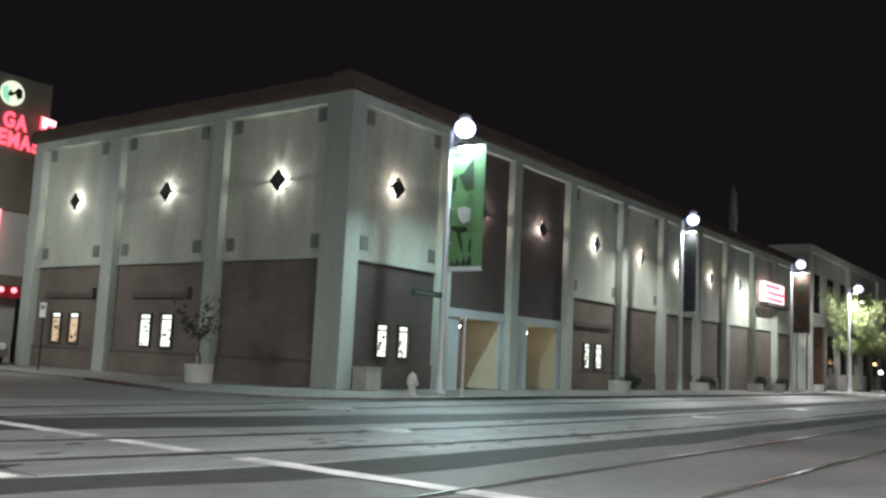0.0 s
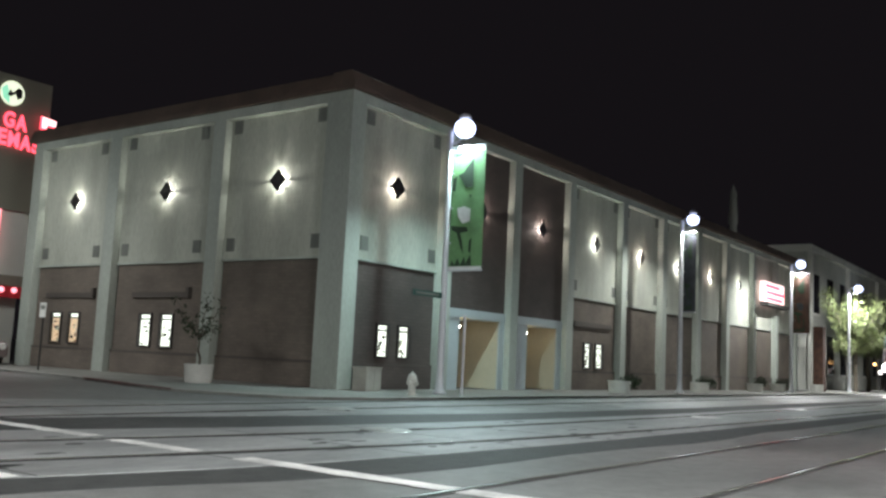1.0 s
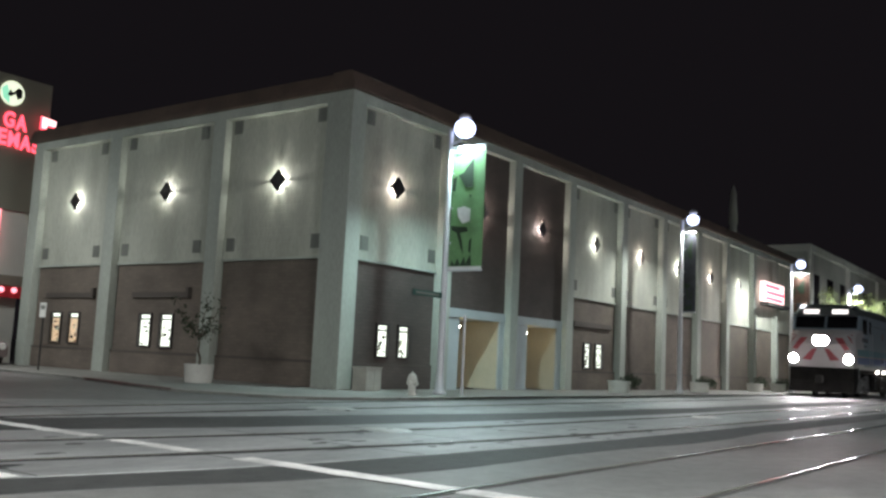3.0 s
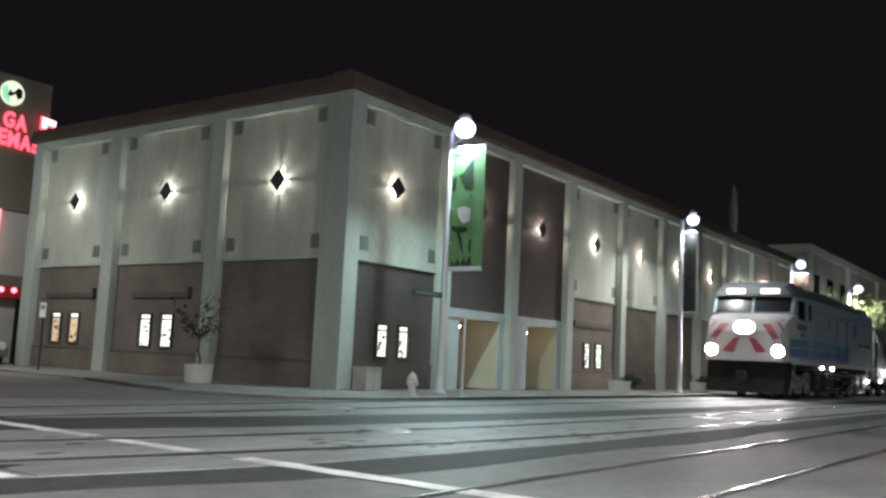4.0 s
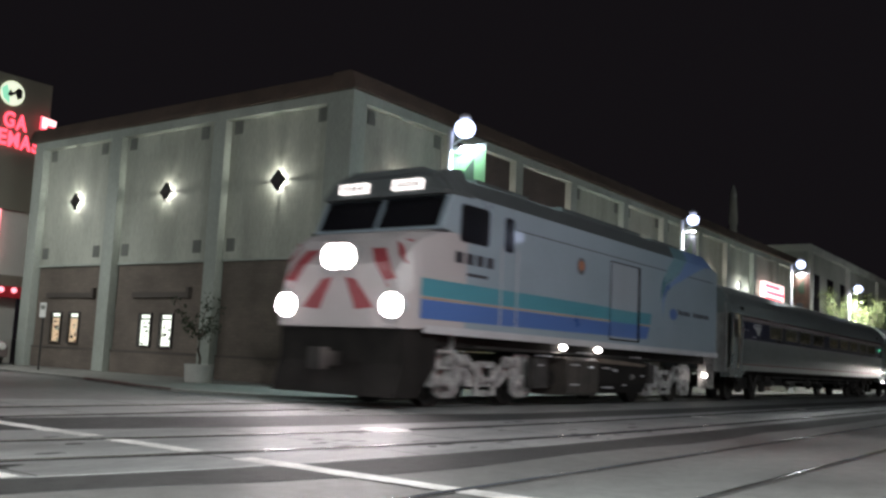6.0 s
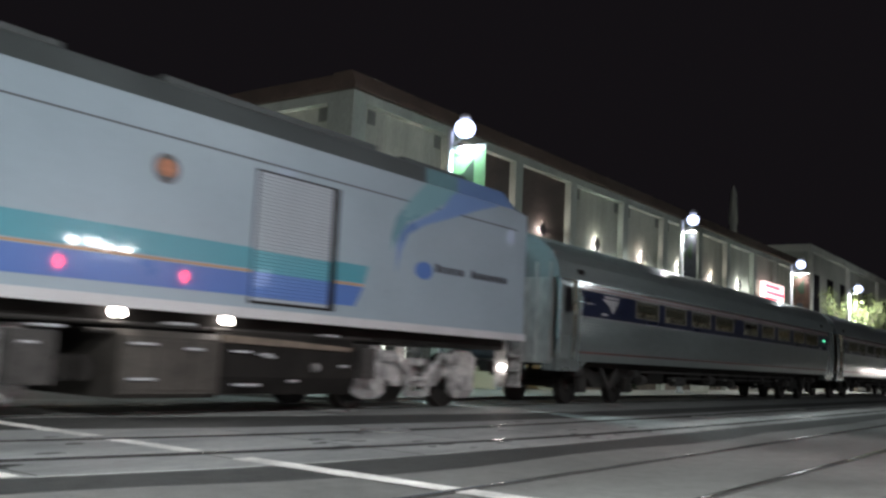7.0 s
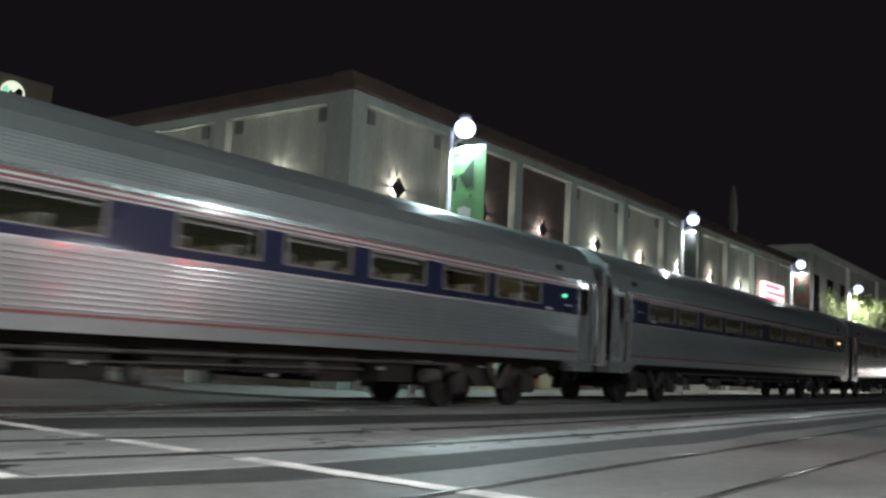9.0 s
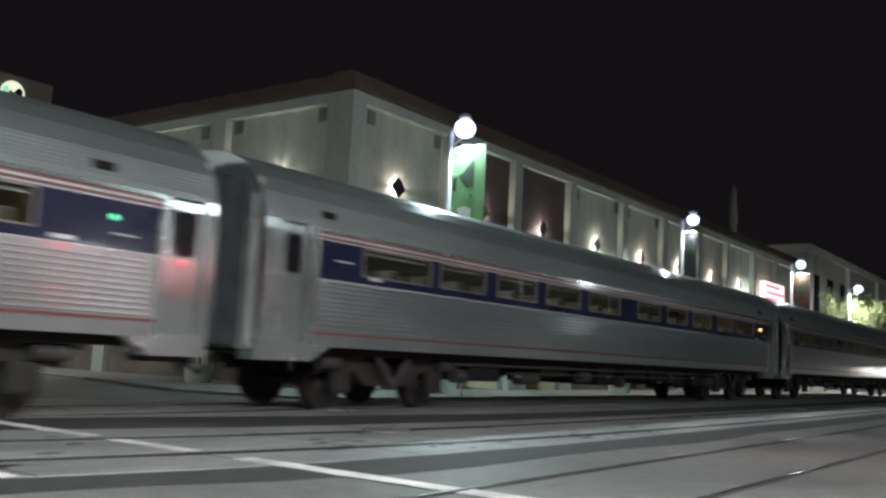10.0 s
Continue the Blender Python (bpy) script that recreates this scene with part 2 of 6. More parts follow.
MARKER_GREEN = glow("green marker", (0.15, 1.0, 0.55), 1.6)
GLASS = glass("window glass")
GLASS_DARK = glass("tinted window glass", (0.55, 0.58, 0.58))


# ---- shapes ----
def box(bm, x0, x1, y0, y1, z0, z1):
    v = [bm.verts.new(c) for c in ((x0, y0, z0), (x1, y0, z0), (x1, y1, z0), (x0, y1, z0), (x0, y0, z1), (x1, y0, z1), (x1, y1, z1), (x0, y1, z1))]
    for f in ((0, 3, 2, 1), (4, 5, 6, 7), (0, 1, 5, 4), (1, 2, 6, 5), (2, 3, 7, 6), (3, 0, 4, 7)):
        bm.faces.new([v[i] for i in f])
    return bm


def tube(bm, a, b, r0, r1=None, n=14):
    """A tapered rod from a to b."""
    r1 = r0 if r1 is None else r1
    a, b = Vector(a), Vector(b)
    q = (b - a).to_track_quat("Z", "Y")
    rings = []
    for c, r in ((a, r0), (b, r1)):
        rings.append([bm.verts.new(c + q @ Vector((r * math.cos(6.28319 * k / n), r * math.sin(6.28319 * k / n), 0))) for k in range(n)])
    for k in range(n):
        bm.faces.new((rings[0][k], rings[0][(k + 1) % n], rings[1][(k + 1) % n], rings[1][k]))
    bm.faces.new(rings[0][::-1])
    bm.faces.new(rings[1])
    return bm


def turned(bm, x, y, z, profile, n=20):
    """A body turned about a vertical line: profile is (radius, height) from bottom to top."""
    rings = [[bm.verts.new((x + r * math.cos(6.28319 * k / n), y + r * math.sin(6.28319 * k / n), z + h)) for k in range(n)] for r, h in profile]
    for p, q in zip(rings, rings[1:]):
        for k in range(n):
            bm.faces.new((p[k], p[(k + 1) % n], q[(k + 1) % n], q[k]))
    bm.faces.new(rings[0][::-1])
    bm.faces.new(rings[-1])
    return bm


def slab(bm, pts, axis, a, b):
    """A flat outline pts pushed out along an axis from a to b. axis x: pts are (y, z); y: (x, z); z: (x, y)."""
    def at(p, c):
        return (c, p[0], p[1]) if axis == "x" else (p[0], c, p[1]) if axis == "y" else (p[0], p[1], c)
    lo, hi = [bm.verts.new(at(p, a)) for p in pts], [bm.verts.new(at(p, b)) for p in pts]
    k = len(pts)
    bm.faces.new(lo)
    bm.faces.new(hi[::-1])
    for i in range(k):
        bm.faces.new((lo[i], hi[i], hi[(i + 1) % k], lo[(i + 1) % k]))
    bmesh.ops.recalc_face_normals(bm, faces=bm.faces)
    return bm


def ball(bm, c, r, squash=1.0, n=2):
    out = bmesh.ops.create_icosphere(bm, subdivisions=n, radius=r, matrix=Matrix.Translation(c) @ Matrix.Diagonal((1, 1, squash, 1)))
    return out["verts"]


def part(name, bm, material, parent=None, label="", smooth=False, bevel=0.0):
    """Links a bmesh as one mesh object, under a thing or a part where one is given."""
    if bevel:
        bmesh.ops.bevel(bm, geom=list(bm.edges), offset=bevel, segments=2, affect="EDGES", profile=0.6)
    me = bpy.data.meshes.new(name)
    bm.to_mesh(me)
    bm.free()
    me.materials.append(material)
    if smooth:
        for f in me.polygons:
            f.use_smooth = True
    ob = new(name, me)
    if parent is not None:
        ob.parent = parent
    if label:
        tagged(ob, label)
    return ob


def thing(name, m, label, category, group=""):
    ob = new(name)
    ob.empty_display_size = 0.2
    ob.matrix_basis = m
    return tagged(ob, label, category, group)


def B():
    return bmesh.new()


def setting(name, bm, material, label, category="", smooth=False):
    return tagged(part(name, bm, material, smooth=smooth), label, category or name, kind="structure")


def along(pts, x):
    """The height of a line through pts at x."""
    return float(np.interp(x, [p[0] for p in pts], [p[1] for p in pts]))


def ribbon(bm, low, high, xs, z, thick=0.02):
    """A thin slab between two lines over the ground."""
    rows = []
    for x in xs:
        rows.append([bm.verts.new((x, along(low, x), z)), bm.verts.new((x, along(high, x), z)), bm.verts.new((x, along(high, x), z - thick)), bm.verts.new((x, along(low, x), z - thick))])
    for p, q in zip(rows, rows[1:]):
        for i in range(4):
            bm.faces.new((p[i], q[i], q[(i + 1) % 4], p[(i + 1) % 4]))
    bm.faces.new(rows[0])
    bm.faces.new(rows[-1][::-1])
    bmesh.ops.recalc_face_normals(bm, faces=bm.faces)
    return bm


# ---- ground ----
bm = B()
v = [bm.verts.new(c) for c in ((-900, -900, 0), (900, -900, 0), (900, 900, 0), (-900, 900, 0))]
bm.faces.new(v)
setting("ground", bm, ASPHALT, "worn grey asphalt street with faint patches", "road")

XS = [-60, -40, -30, -24, -20, -17, -15, -13.5, -12.5, -11.5, -10.5, -9.5, -8.5, -7.5, -6.5, -5.5, -4, -2, 0, 3, 6, 10, 16, 24, 40, 70, 120, 220]
TRACK_MID = [(-60, 4.0), (-20, -6.75), (-13, -8.15), (-11, -8.55), (-9, -8.86), (-7, -9.05), (-5, -9.17), (0, -9.28), (10, -9.28), (220, -9.28)]
NEAR_LOW = [(-60, 2.4), (-20, -8.05), (-13.9, -9.59), (-12.76, -9.9), (-11.3, -10.13), (-9.6, -10.25), (-7.4, -10.36), (0, -10.40), (220, -10.40)]
NEAR_HIGH = [(-60, 5.5), (-20, -4.9), (-11.33, -6.7), (-9.44, -7.2), (-7, -7.52), (-4.46, -7.78), (1.5, -8.05), (10, -8.05), (220, -8.05)]
FAR_LOW = [(-60, 3.0), (-20, -3.4), (-11.4, -5.02), (-9.3, -5.47), (-6.6, -6.04), (-1.9, -6.75), (6, -6.98), (220, -6.98)]
FAR_HIGH = [(-60, 6.0), (-20, 0.5), (-8.35, -2.1), (-5.56, -3.06), (-4.0, -3.3), (220, -3.3)]
setting("track_concrete_near", ribbon(B(), NEAR_LOW, NEAR_HIGH, XS, 0.008), CONCRETE, "pale worn concrete slabs round the near street track", "road")
setting("track_concrete_far", ribbon(B(), FAR_LOW, FAR_HIGH, XS, 0.008), CONCRETE, "pale worn concrete slabs round the far street track", "road")
bm = B()
ribbon(bm, [(x, along(NEAR_LOW, x) - 0.75 - 0.1 * math.sin(x)) for x in XS], [(x, along(NEAR_LOW, x) - 0.01) for x in XS], XS, 0.004)
setting("asphalt_patch", bm, ASPHALT_DARK, "dark asphalt strip beside the track concrete", "road")
bm = B()
ribbon(bm, [(x, along(NEAR_HIGH, x) + 0.01) for x in XS], [(x, along(FAR_LOW, x) - 0.01) for x in XS], XS, 0.004)
setting("asphalt_strip", bm, ASPHALT_DARK, "dark asphalt strip between the two tracks", "road")


def rail(line, shift, label, gap=0.085, head=0.035, bed=GROOVE):
    bm = B()
    ribbon(bm, [(x, y + shift - gap) for x, y in line], [(x, y + shift + gap) for x, y in line], XS, 0.012)
    g = setting("rail_groove", bm, bed, "dark groove beside a street rail", "rail")
    bm = B()
    ribbon(bm, [(x, y + shift - head) for x, y in line], [(x, y + shift + head) for x, y in line], XS, 0.017)
    r = part("rail", bm, RAIL, g, label)
    return g


rail(TRACK_MID, 0.72, "worn steel rail set flush in the concrete")
rail(TRACK_MID, -0.72, "worn steel rail set flush in the concrete")
FAR_TRACK = [(-60, -4.23), (220, -4.23)]
rail(FAR_TRACK, 0.72, "polished steel rail under the train")
rail(FAR_TRACK, -0.72, "polished steel rail under the train")
SPUR = [(-60, -12.48), (220, -12.48)]
rail(SPUR, 0.67, "old flush steel rail in asphalt", 0.042, 0.024, ASPHALT_DARK)
rail(SPUR, -0.67, "old flush steel rail in asphalt", 0.042, 0.024, ASPHALT_DARK)


def painted(name, x0, x1, y0, y1, z, label):
    bm = B()
    n = 24
    rows = []
    for k in range(n + 1):
        y = y0 + (y1 - y0) * k / n
        rows.append((bm.verts.new((x0 + random.uniform(-0.014, 0.014), y, z)), bm.verts.new((x1 + random.uniform(-0.014, 0.014), y, z))))
    for p, q in zip(rows, rows[1:]):
        bm.faces.new((p[0], p[1], q[1], q[0]))
    return setting(name, bm, LINE, label, "road marking")


painted("stop_line", -11.86, -11.62, -16.5, -9.55, 0.0105, "worn white painted line across the street")
painted("stop_line", -11.86, -11.64, -8.95, -7.75, 0.0105, "faded white painted line across the track")
painted("stop_line", -11.84, -11.62, -7.40, -4.2, 0.0105, "worn white painted line across the street")
painted("crossing_line", -14.6, -13.75, -9.6, -9.3, 0.0105, "faded white crossing mark")

for x, y, r in ((-8.15, -8.22, 0.33), (-5.6, -5.0, 0.42), (1.2, -8.95, 0.30), (9.5, -8.5, 0.32), (3.9, -5.6, 0.3)):
    bm = B()
    turned(bm, 0, 0, 0, [(r, 0), (r, 0.012), (r - 0.03, 0.016)], 24)
    c = part("cover", bm, COVER)
    c.location = (x, y, 0.008)
    tagged(c, "worn steel access cover set in the street", "manhole cover", "street covers")

# joints across the concrete and dark worn patches on it
rnd = random.Random(3)
for k in range(34):
    x = -15.5 + 1.83 * k
    for low, high in ((NEAR_LOW, NEAR_HIGH), (FAR_LOW, FAR_HIGH)):
        bm = B()
        y0, y1 = along(low, x) + 0.02, along(high, x) - 0.02
        slab(bm, [(x, y0), (x + 0.022, y0), (x + 0.022, y1), (x, y1)], "z", 0.004, 0.0095)
        setting("slab_joint", bm, ASPHALT_DARK, "thin dark joint between concrete slabs", "road")
for k in range(48):
    x = -15.5 + 13 * rnd.random() ** 1.3
    y = along(TRACK_MID, x) + rnd.uniform(-1.2, 1.2)
    w, h = rnd.uniform(0.07, 0.20), rnd.uniform(0.025, 0.06)
    bm = B()
    slab(bm, [(x + w * math.cos(a) * rnd.uniform(0.7, 1.2), y + h * math.sin(a) * rnd.uniform(0.7, 1.2)) for a in (0, 0.7, 1.4, 2.1, 2.8, 3.5, 4.2, 4.9, 5.6)], "z", 0.004, 0.0105)
    setting("asphalt_patch", bm, ASPHALT_DARK, "small dark worn patch in the concrete", "road")

# pavement with its kerb round the corner
EDGE = [(900, -3.15), (22, -3.15), (0.5, -3.15), (-2.0, -3.12), (-3.2, -2.85), (-4.05, -2.25), (-4.5, -1.2), (-4.85, 0.2), (-4.6, 1.7), (-4.2, 3.1), (-3.75, 5.0), (-3.4, 6.8), (-3.2, 9.5), (-3.1, 14), (-3.1, 400)]
WALL_LINE = [(0.3, 400), (0.3, 0.3), (900, 0.3)]
bm = B()
slab(bm, EDGE + WALL_LINE, "z", 0.0, 0.05)
setting("pavement", bm, PAVING, "grey concrete pavement round the corner building", "pavement")
for a, b in zip(EDGE[1:], EDGE[2:-1]):
    a, b = Vector((*a, 0)), Vector((*b, 0))
    d = (b - a).normalized()
    side = Vector((d.y, -d.x, 0))
    red = 0.0 < (a.y + b.y) / 2 < 4.5
    n = max(1, int((b - a).length / 1.8))
    for k in range(n):
        p, q = a + (b - a) * (k / n), a + (b - a) * ((k + 1) / n) - d * 0.012
        bm = B()
        lo = [p - side * 0.0, q - side * 0.0, q + side * 0.15, p + side * 0.15]
        slab(bm, [(c.x, c.y) for c in lo], "z", 0.0, 0.062)
        setting("kerb", bm, KERB_RED if red else KERB, "red painted kerb stone" if red else "pale concrete kerb stone", "kerb")

# ---- corner building ----
BEAM_LOW, BEAM_TOP, ROOF_TOP, SPLIT, RECESS = 7.48, 7.74, 8.20, 3.42, 0.25
COL_RIGHT = [0.54, 4.72, 8.57, 12.41, 16.90, 21.03, 25.3, 29.33, 33.7, 37.9, 42.09]
COL_LEFT = [(0.0, 0.60), (4.85, 5.35), (9.75, 10.32), (14.2, 14.75)]
building = thing("corner_building", pose(0, 0, 0), "two storey grey green stucco and brown brick corner building", "building")

bm = B()
box(bm, 0.9, 42.05, 0.9, 14.7, 2.30, 7.9)
box(bm, 0.9, 42.05, 3.4, 14.7, 0.05, 2.298)
part("core_wall", bm, STUCCO, building, "plain inner wall block")
bm = B()
box(bm, 0.0, 42.09, -0.0, 0.9, BEAM_LOW, BEAM_TOP)
part("top_beam", bm, COLUMN, building, "pale painted beam under the roof")
bm = B()
box(bm, 0.0, 0.9, 0.9, 14.75, BEAM_LOW, BEAM_TOP)
part("top_beam", bm, COLUMN, building, "pale painted beam under the roof")
# roof band: slightly proud, leaning back
for axis, a, b in (("x", -0.16, 42.2), ("y", -0.16, 14.9)):
    bm = B()
    slab(bm, [(-0.16, BEAM_TOP), (-0.16, BEAM_TOP + 0.10), (-0.03, ROOF_TOP), (0.6, ROOF_TOP), (0.6, BEAM_TOP + 0.002)], axis, a if axis == "x" else 0.6, b)
    part("roof_band", bm, ROOF_BROWN, building, "brown roof fascia")
bm = B()
box(bm, 0.55, 42.1, 0.55, 14.8, 7.9, 8.02)
part("roof", bm, ROOF_BROWN, building, "flat brown roof")

# columns
for k, r in enumerate(COL_RIGHT):
    bm = B()
    w = 0.54 if k == 0 else 0.46
    box(bm, r - w + (0.001 if k == 0 else 0), r, 0.0, 0.9, 0.05, BEAM_LOW)
    part("column", bm, COLUMN, building, bevel=0.012)
for y0, y1 in COL_LEFT[1:]:
    bm = B()
    box(bm, 0.0, 0.9, y0, y1, 0.05, BEAM_LOW)
    part("column", bm, COLUMN, building, bevel=0.012)
bm = B()
box(bm, 0.002, 0.5, 0.3, 0.60, 0.05, BEAM_LOW)
part("column", bm, COLUMN, building)


def vent_box(u, z, face):
    bm = B()
    if face == "right":
        box(bm, u - 0.16, u + 0.16, RECESS - 0.02, RECESS + 0.05, z - 0.19, z + 0.19)
        for i in range(5):
            box(bm, u - 0.14, u + 0.14, RECESS - 0.035, RECESS, z - 0.15 + 0.07 * i, z - 0.13 + 0.07 * i)
    else:
        box(bm, RECESS - 0.02, RECESS + 0.05, u - 0.17, u + 0.17, z - 0.19, z + 0.19)
        for i in range(5):
            box(bm, RECESS - 0.035, RECESS, u - 0.15, u + 0.15, z - 0.15 + 0.07 * i, z - 0.13 + 0.07 * i)
    part("vent", bm, VENT, building, "grey louvred vent")


def wall_window(u0, u1, z0, z1, face, warm, parent):
    """A lit display window: frame, a pane over a transom bar, and what hangs behind it."""
    def bx(bm, a, b, d0, d1, c, d):
        return box(bm, a, b, d0, d1, c, d) if face == "right" else box(bm, d0, d1, a, b, c, d)
    y = RECESS + 0.04
    bm = B()
    t = 0.055
    bx(bm, u0 - t, u0, y - 0.06, y + 0.06, z0 - t, z1 + t)
    bx(bm, u1, u1 + t, y - 0.06, y + 0.06, z0 - t, z1 + t)
    bx(bm, u0, u1, y - 0.06, y + 0.06, z1, z1 + t)
    bx(bm, u0, u1, y - 0.075, y + 0.06, z0 - t, z0)
    zt = z1 - 0.13
    bx(bm, u0, u1, y - 0.05, y + 0.05, zt - 0.022, zt + 0.022)
    w = part("window", bm, TRIM_DARK, parent, "dark framed lit display window")
    bm = B()
    bx(bm, u0, u1, y - 0.02, y - 0.012, z0, z1)
    g = part("pane", bm, GLASS, w)
    g.visible_shadow = False
    bm = B()
    bx(bm, u0, u1, y + 0.03, y + 0.05, zt + 0.022, z1)
    part("transom_display", bm, DISPLAY, w, "lit white transom")
    bm = B()
    bx(bm, u0, u1, y + 0.03, y + 0.05, z0, zt - 0.022)
    part("display", bm, DISPLAY_WARM if warm else DISPLAY, w, "lit display behind the pane")
    rnd = random.Random(int(u0 * 100) + (7 if face == "right" else 0))
    h = zt - z0
    for i in range(16):
        bm = B()
        a = rnd.uniform(u0 + 0.01, u1 - 0.06)
        c = z0 + h * rnd.uniform(0.03, 0.85)
        pts = [(a + rnd.uniform(0.015, 0.10) * math.cos(k), c + rnd.uniform(0.015, 0.06) * math.sin(k)) for k in (0, 0.9, 1.8, 2.7, 3.6, 4.5, 5.4)]
        pts = [(min(max(p, u0), u1), min(max(q, z0), zt - 0.03)) for p, q in pts]
        slab(bm, pts, "y" if face == "right" else "x", y + 0.015, y + 0.024)
        part("display_item", bm, (TRIM_DARK, DISPLAY_DIM, DISPLAY_RED if warm else TRIM_DARK)[i % 3], w, "dim shape of goods in the display")


# bays along the tracks
for k in range(10):
    x0, x1 = COL_RIGHT[k], COL_RIGHT[k + 1] - 0.46
    entrance = k in (1, 2)
    if not entrance:
        bm = B()
        box(bm, x0, x1, RECESS, 0.9, SPLIT, BEAM_LOW)
        part("upper_panel", bm, STUCCO, building, "grey green stucco panel")
        bm = B()
        box(bm, x0, x1, RECESS - 0.05, RECESS + 0.1, SPLIT - 0.03, SPLIT + 0.03)
        part("ledge", bm, COLUMN, building)
        bm = B()
        if k in (0, 3):
            us = ((1.79, 2.23), (2.71, 3.15)) if k == 0 else ((13.86, 14.33), (14.80, 15.36))
            za, zb = (0.93, 1.75) if k == 0 else (0.88, 1.74)
            cuts = [x0] + [c for u in us for c in u] + [x1]
            for i in range(0, 6, 2):
                box(bm, cuts[i], cuts[i + 1], RECESS + 0.04, 0.9, 0.05, SPLIT - 0.03)
            for u in us:
                box(bm, u[0], u[1], RECESS + 0.04, 0.9, 0.05, za - 0.0)
                box(bm, u[0], u[1], RECESS + 0.04, 0.9, zb, SPLIT - 0.03)
                box(bm, u[0], u[1], RECESS + 0.12, 0.9, za, zb)
            part("brick_panel", bm, BRICK_DARK if k == 0 else BRICK, building, "brown brick ground floor panel")
            for u in us:
                wall_window(u[0], u[1], za, zb, "right", False, building)
            if k == 3:
                bm = B()
                box(bm, x0 + 0.5, x1 - 0.45, RECESS - 0.06, RECESS + 0.04, 2.36, 2.55)
                part("awning_box", bm, AWNING, building, "dark closed awning box", bevel=0.01)
        else:
            box(bm, x0, x1, RECESS + 0.04, 0.9, 0.05, SPLIT - 0.03)
            part("brick_panel", bm, BRICK, building, "brown brick ground floor panel")
        bm = B()
        box(bm, x0, x1, RECESS - 0.015, RECESS + 0.038, 0.06, 0.68)
        pl = part("plinth", bm, BRICK_DARK if k == 0 else BRICK, building, "low brick plinth")
        bm = B()
        box(bm, x0, x1, RECESS - 0.03, RECESS + 0.038, 0.682, 0.74)
        part("plinth_cap", bm, AWNING, pl, "dark moulded cap of the plinth")
        if k < 6:
            for u in (x0 + 0.48, x1 - 0.24):
                vent_box(u, 7.24, "right")
                vent_box(u, 3.86, "right")
    else:
        bm = B()
        box(bm, x0, x1, RECESS, 0.9, 2.46, BEAM_LOW)
        part("brick_panel", bm, BRICK_DARK, building, "dark brown brick upper panel over an entrance")
        bm = B()
        box(bm, x0, x1, 0.19, 0.5, 2.19, 2.46)
        part("lintel", bm, GREYBLUE, building, "pale lintel over the entrance", bevel=0.01)
        # deep entrance passage: the pale wall in front, cream walls inside
        xa = (5.60, 9.62)[k - 1]
        xb = (7.95, 11.75)[k - 1]
        bm = B()
        box(bm, x0, xa, RECESS, 3.4, 0.05, 2.19)
        part("side_panel", bm, GREYBLUE, building, "grey blue wall beside the entrance")
        bm = B()
        box(bm, xb - 0.12, x1, RECESS + 0.02, 3.4, 0.05, 2.19)
        part("jamb_wall", bm, TAN, building, "cream painted entrance side wall")
        bm = B()
        box(bm, xb - 0.14, x1, RECESS - 0.03, RECESS + 0.018, 0.05, 2.19)
        part("jamb_trim", bm, GREYBLUE, building, "grey blue edge of the entrance")
        bm = B()
        box(bm, xa, xb - 0.12, 3.0, 3.4, 0.05, 2.19)
        part("back_wall", bm, TAN, building, "cream painted entrance back wall")
        bm = B()
        box(bm, xa, xb - 0.12, 0.5, 3.0, 2.19, 2.30)
        part("soffit", bm, GREYBLUE, building)
        bm = B()
        box(bm, xa + 0.3, xa + 1.3, 2.94, 2.998, 0.05, 2.08)
        d = part("door", bm, GREYBLUE, building, "pale green grey entrance door", bevel=0.008)
        bm = B()
        tube(bm, (xa + 0.4, 2.90, 0.95), (xa + 0.4, 2.90, 1.25), 0.012)
        part("handle", bm, STEEL, d)
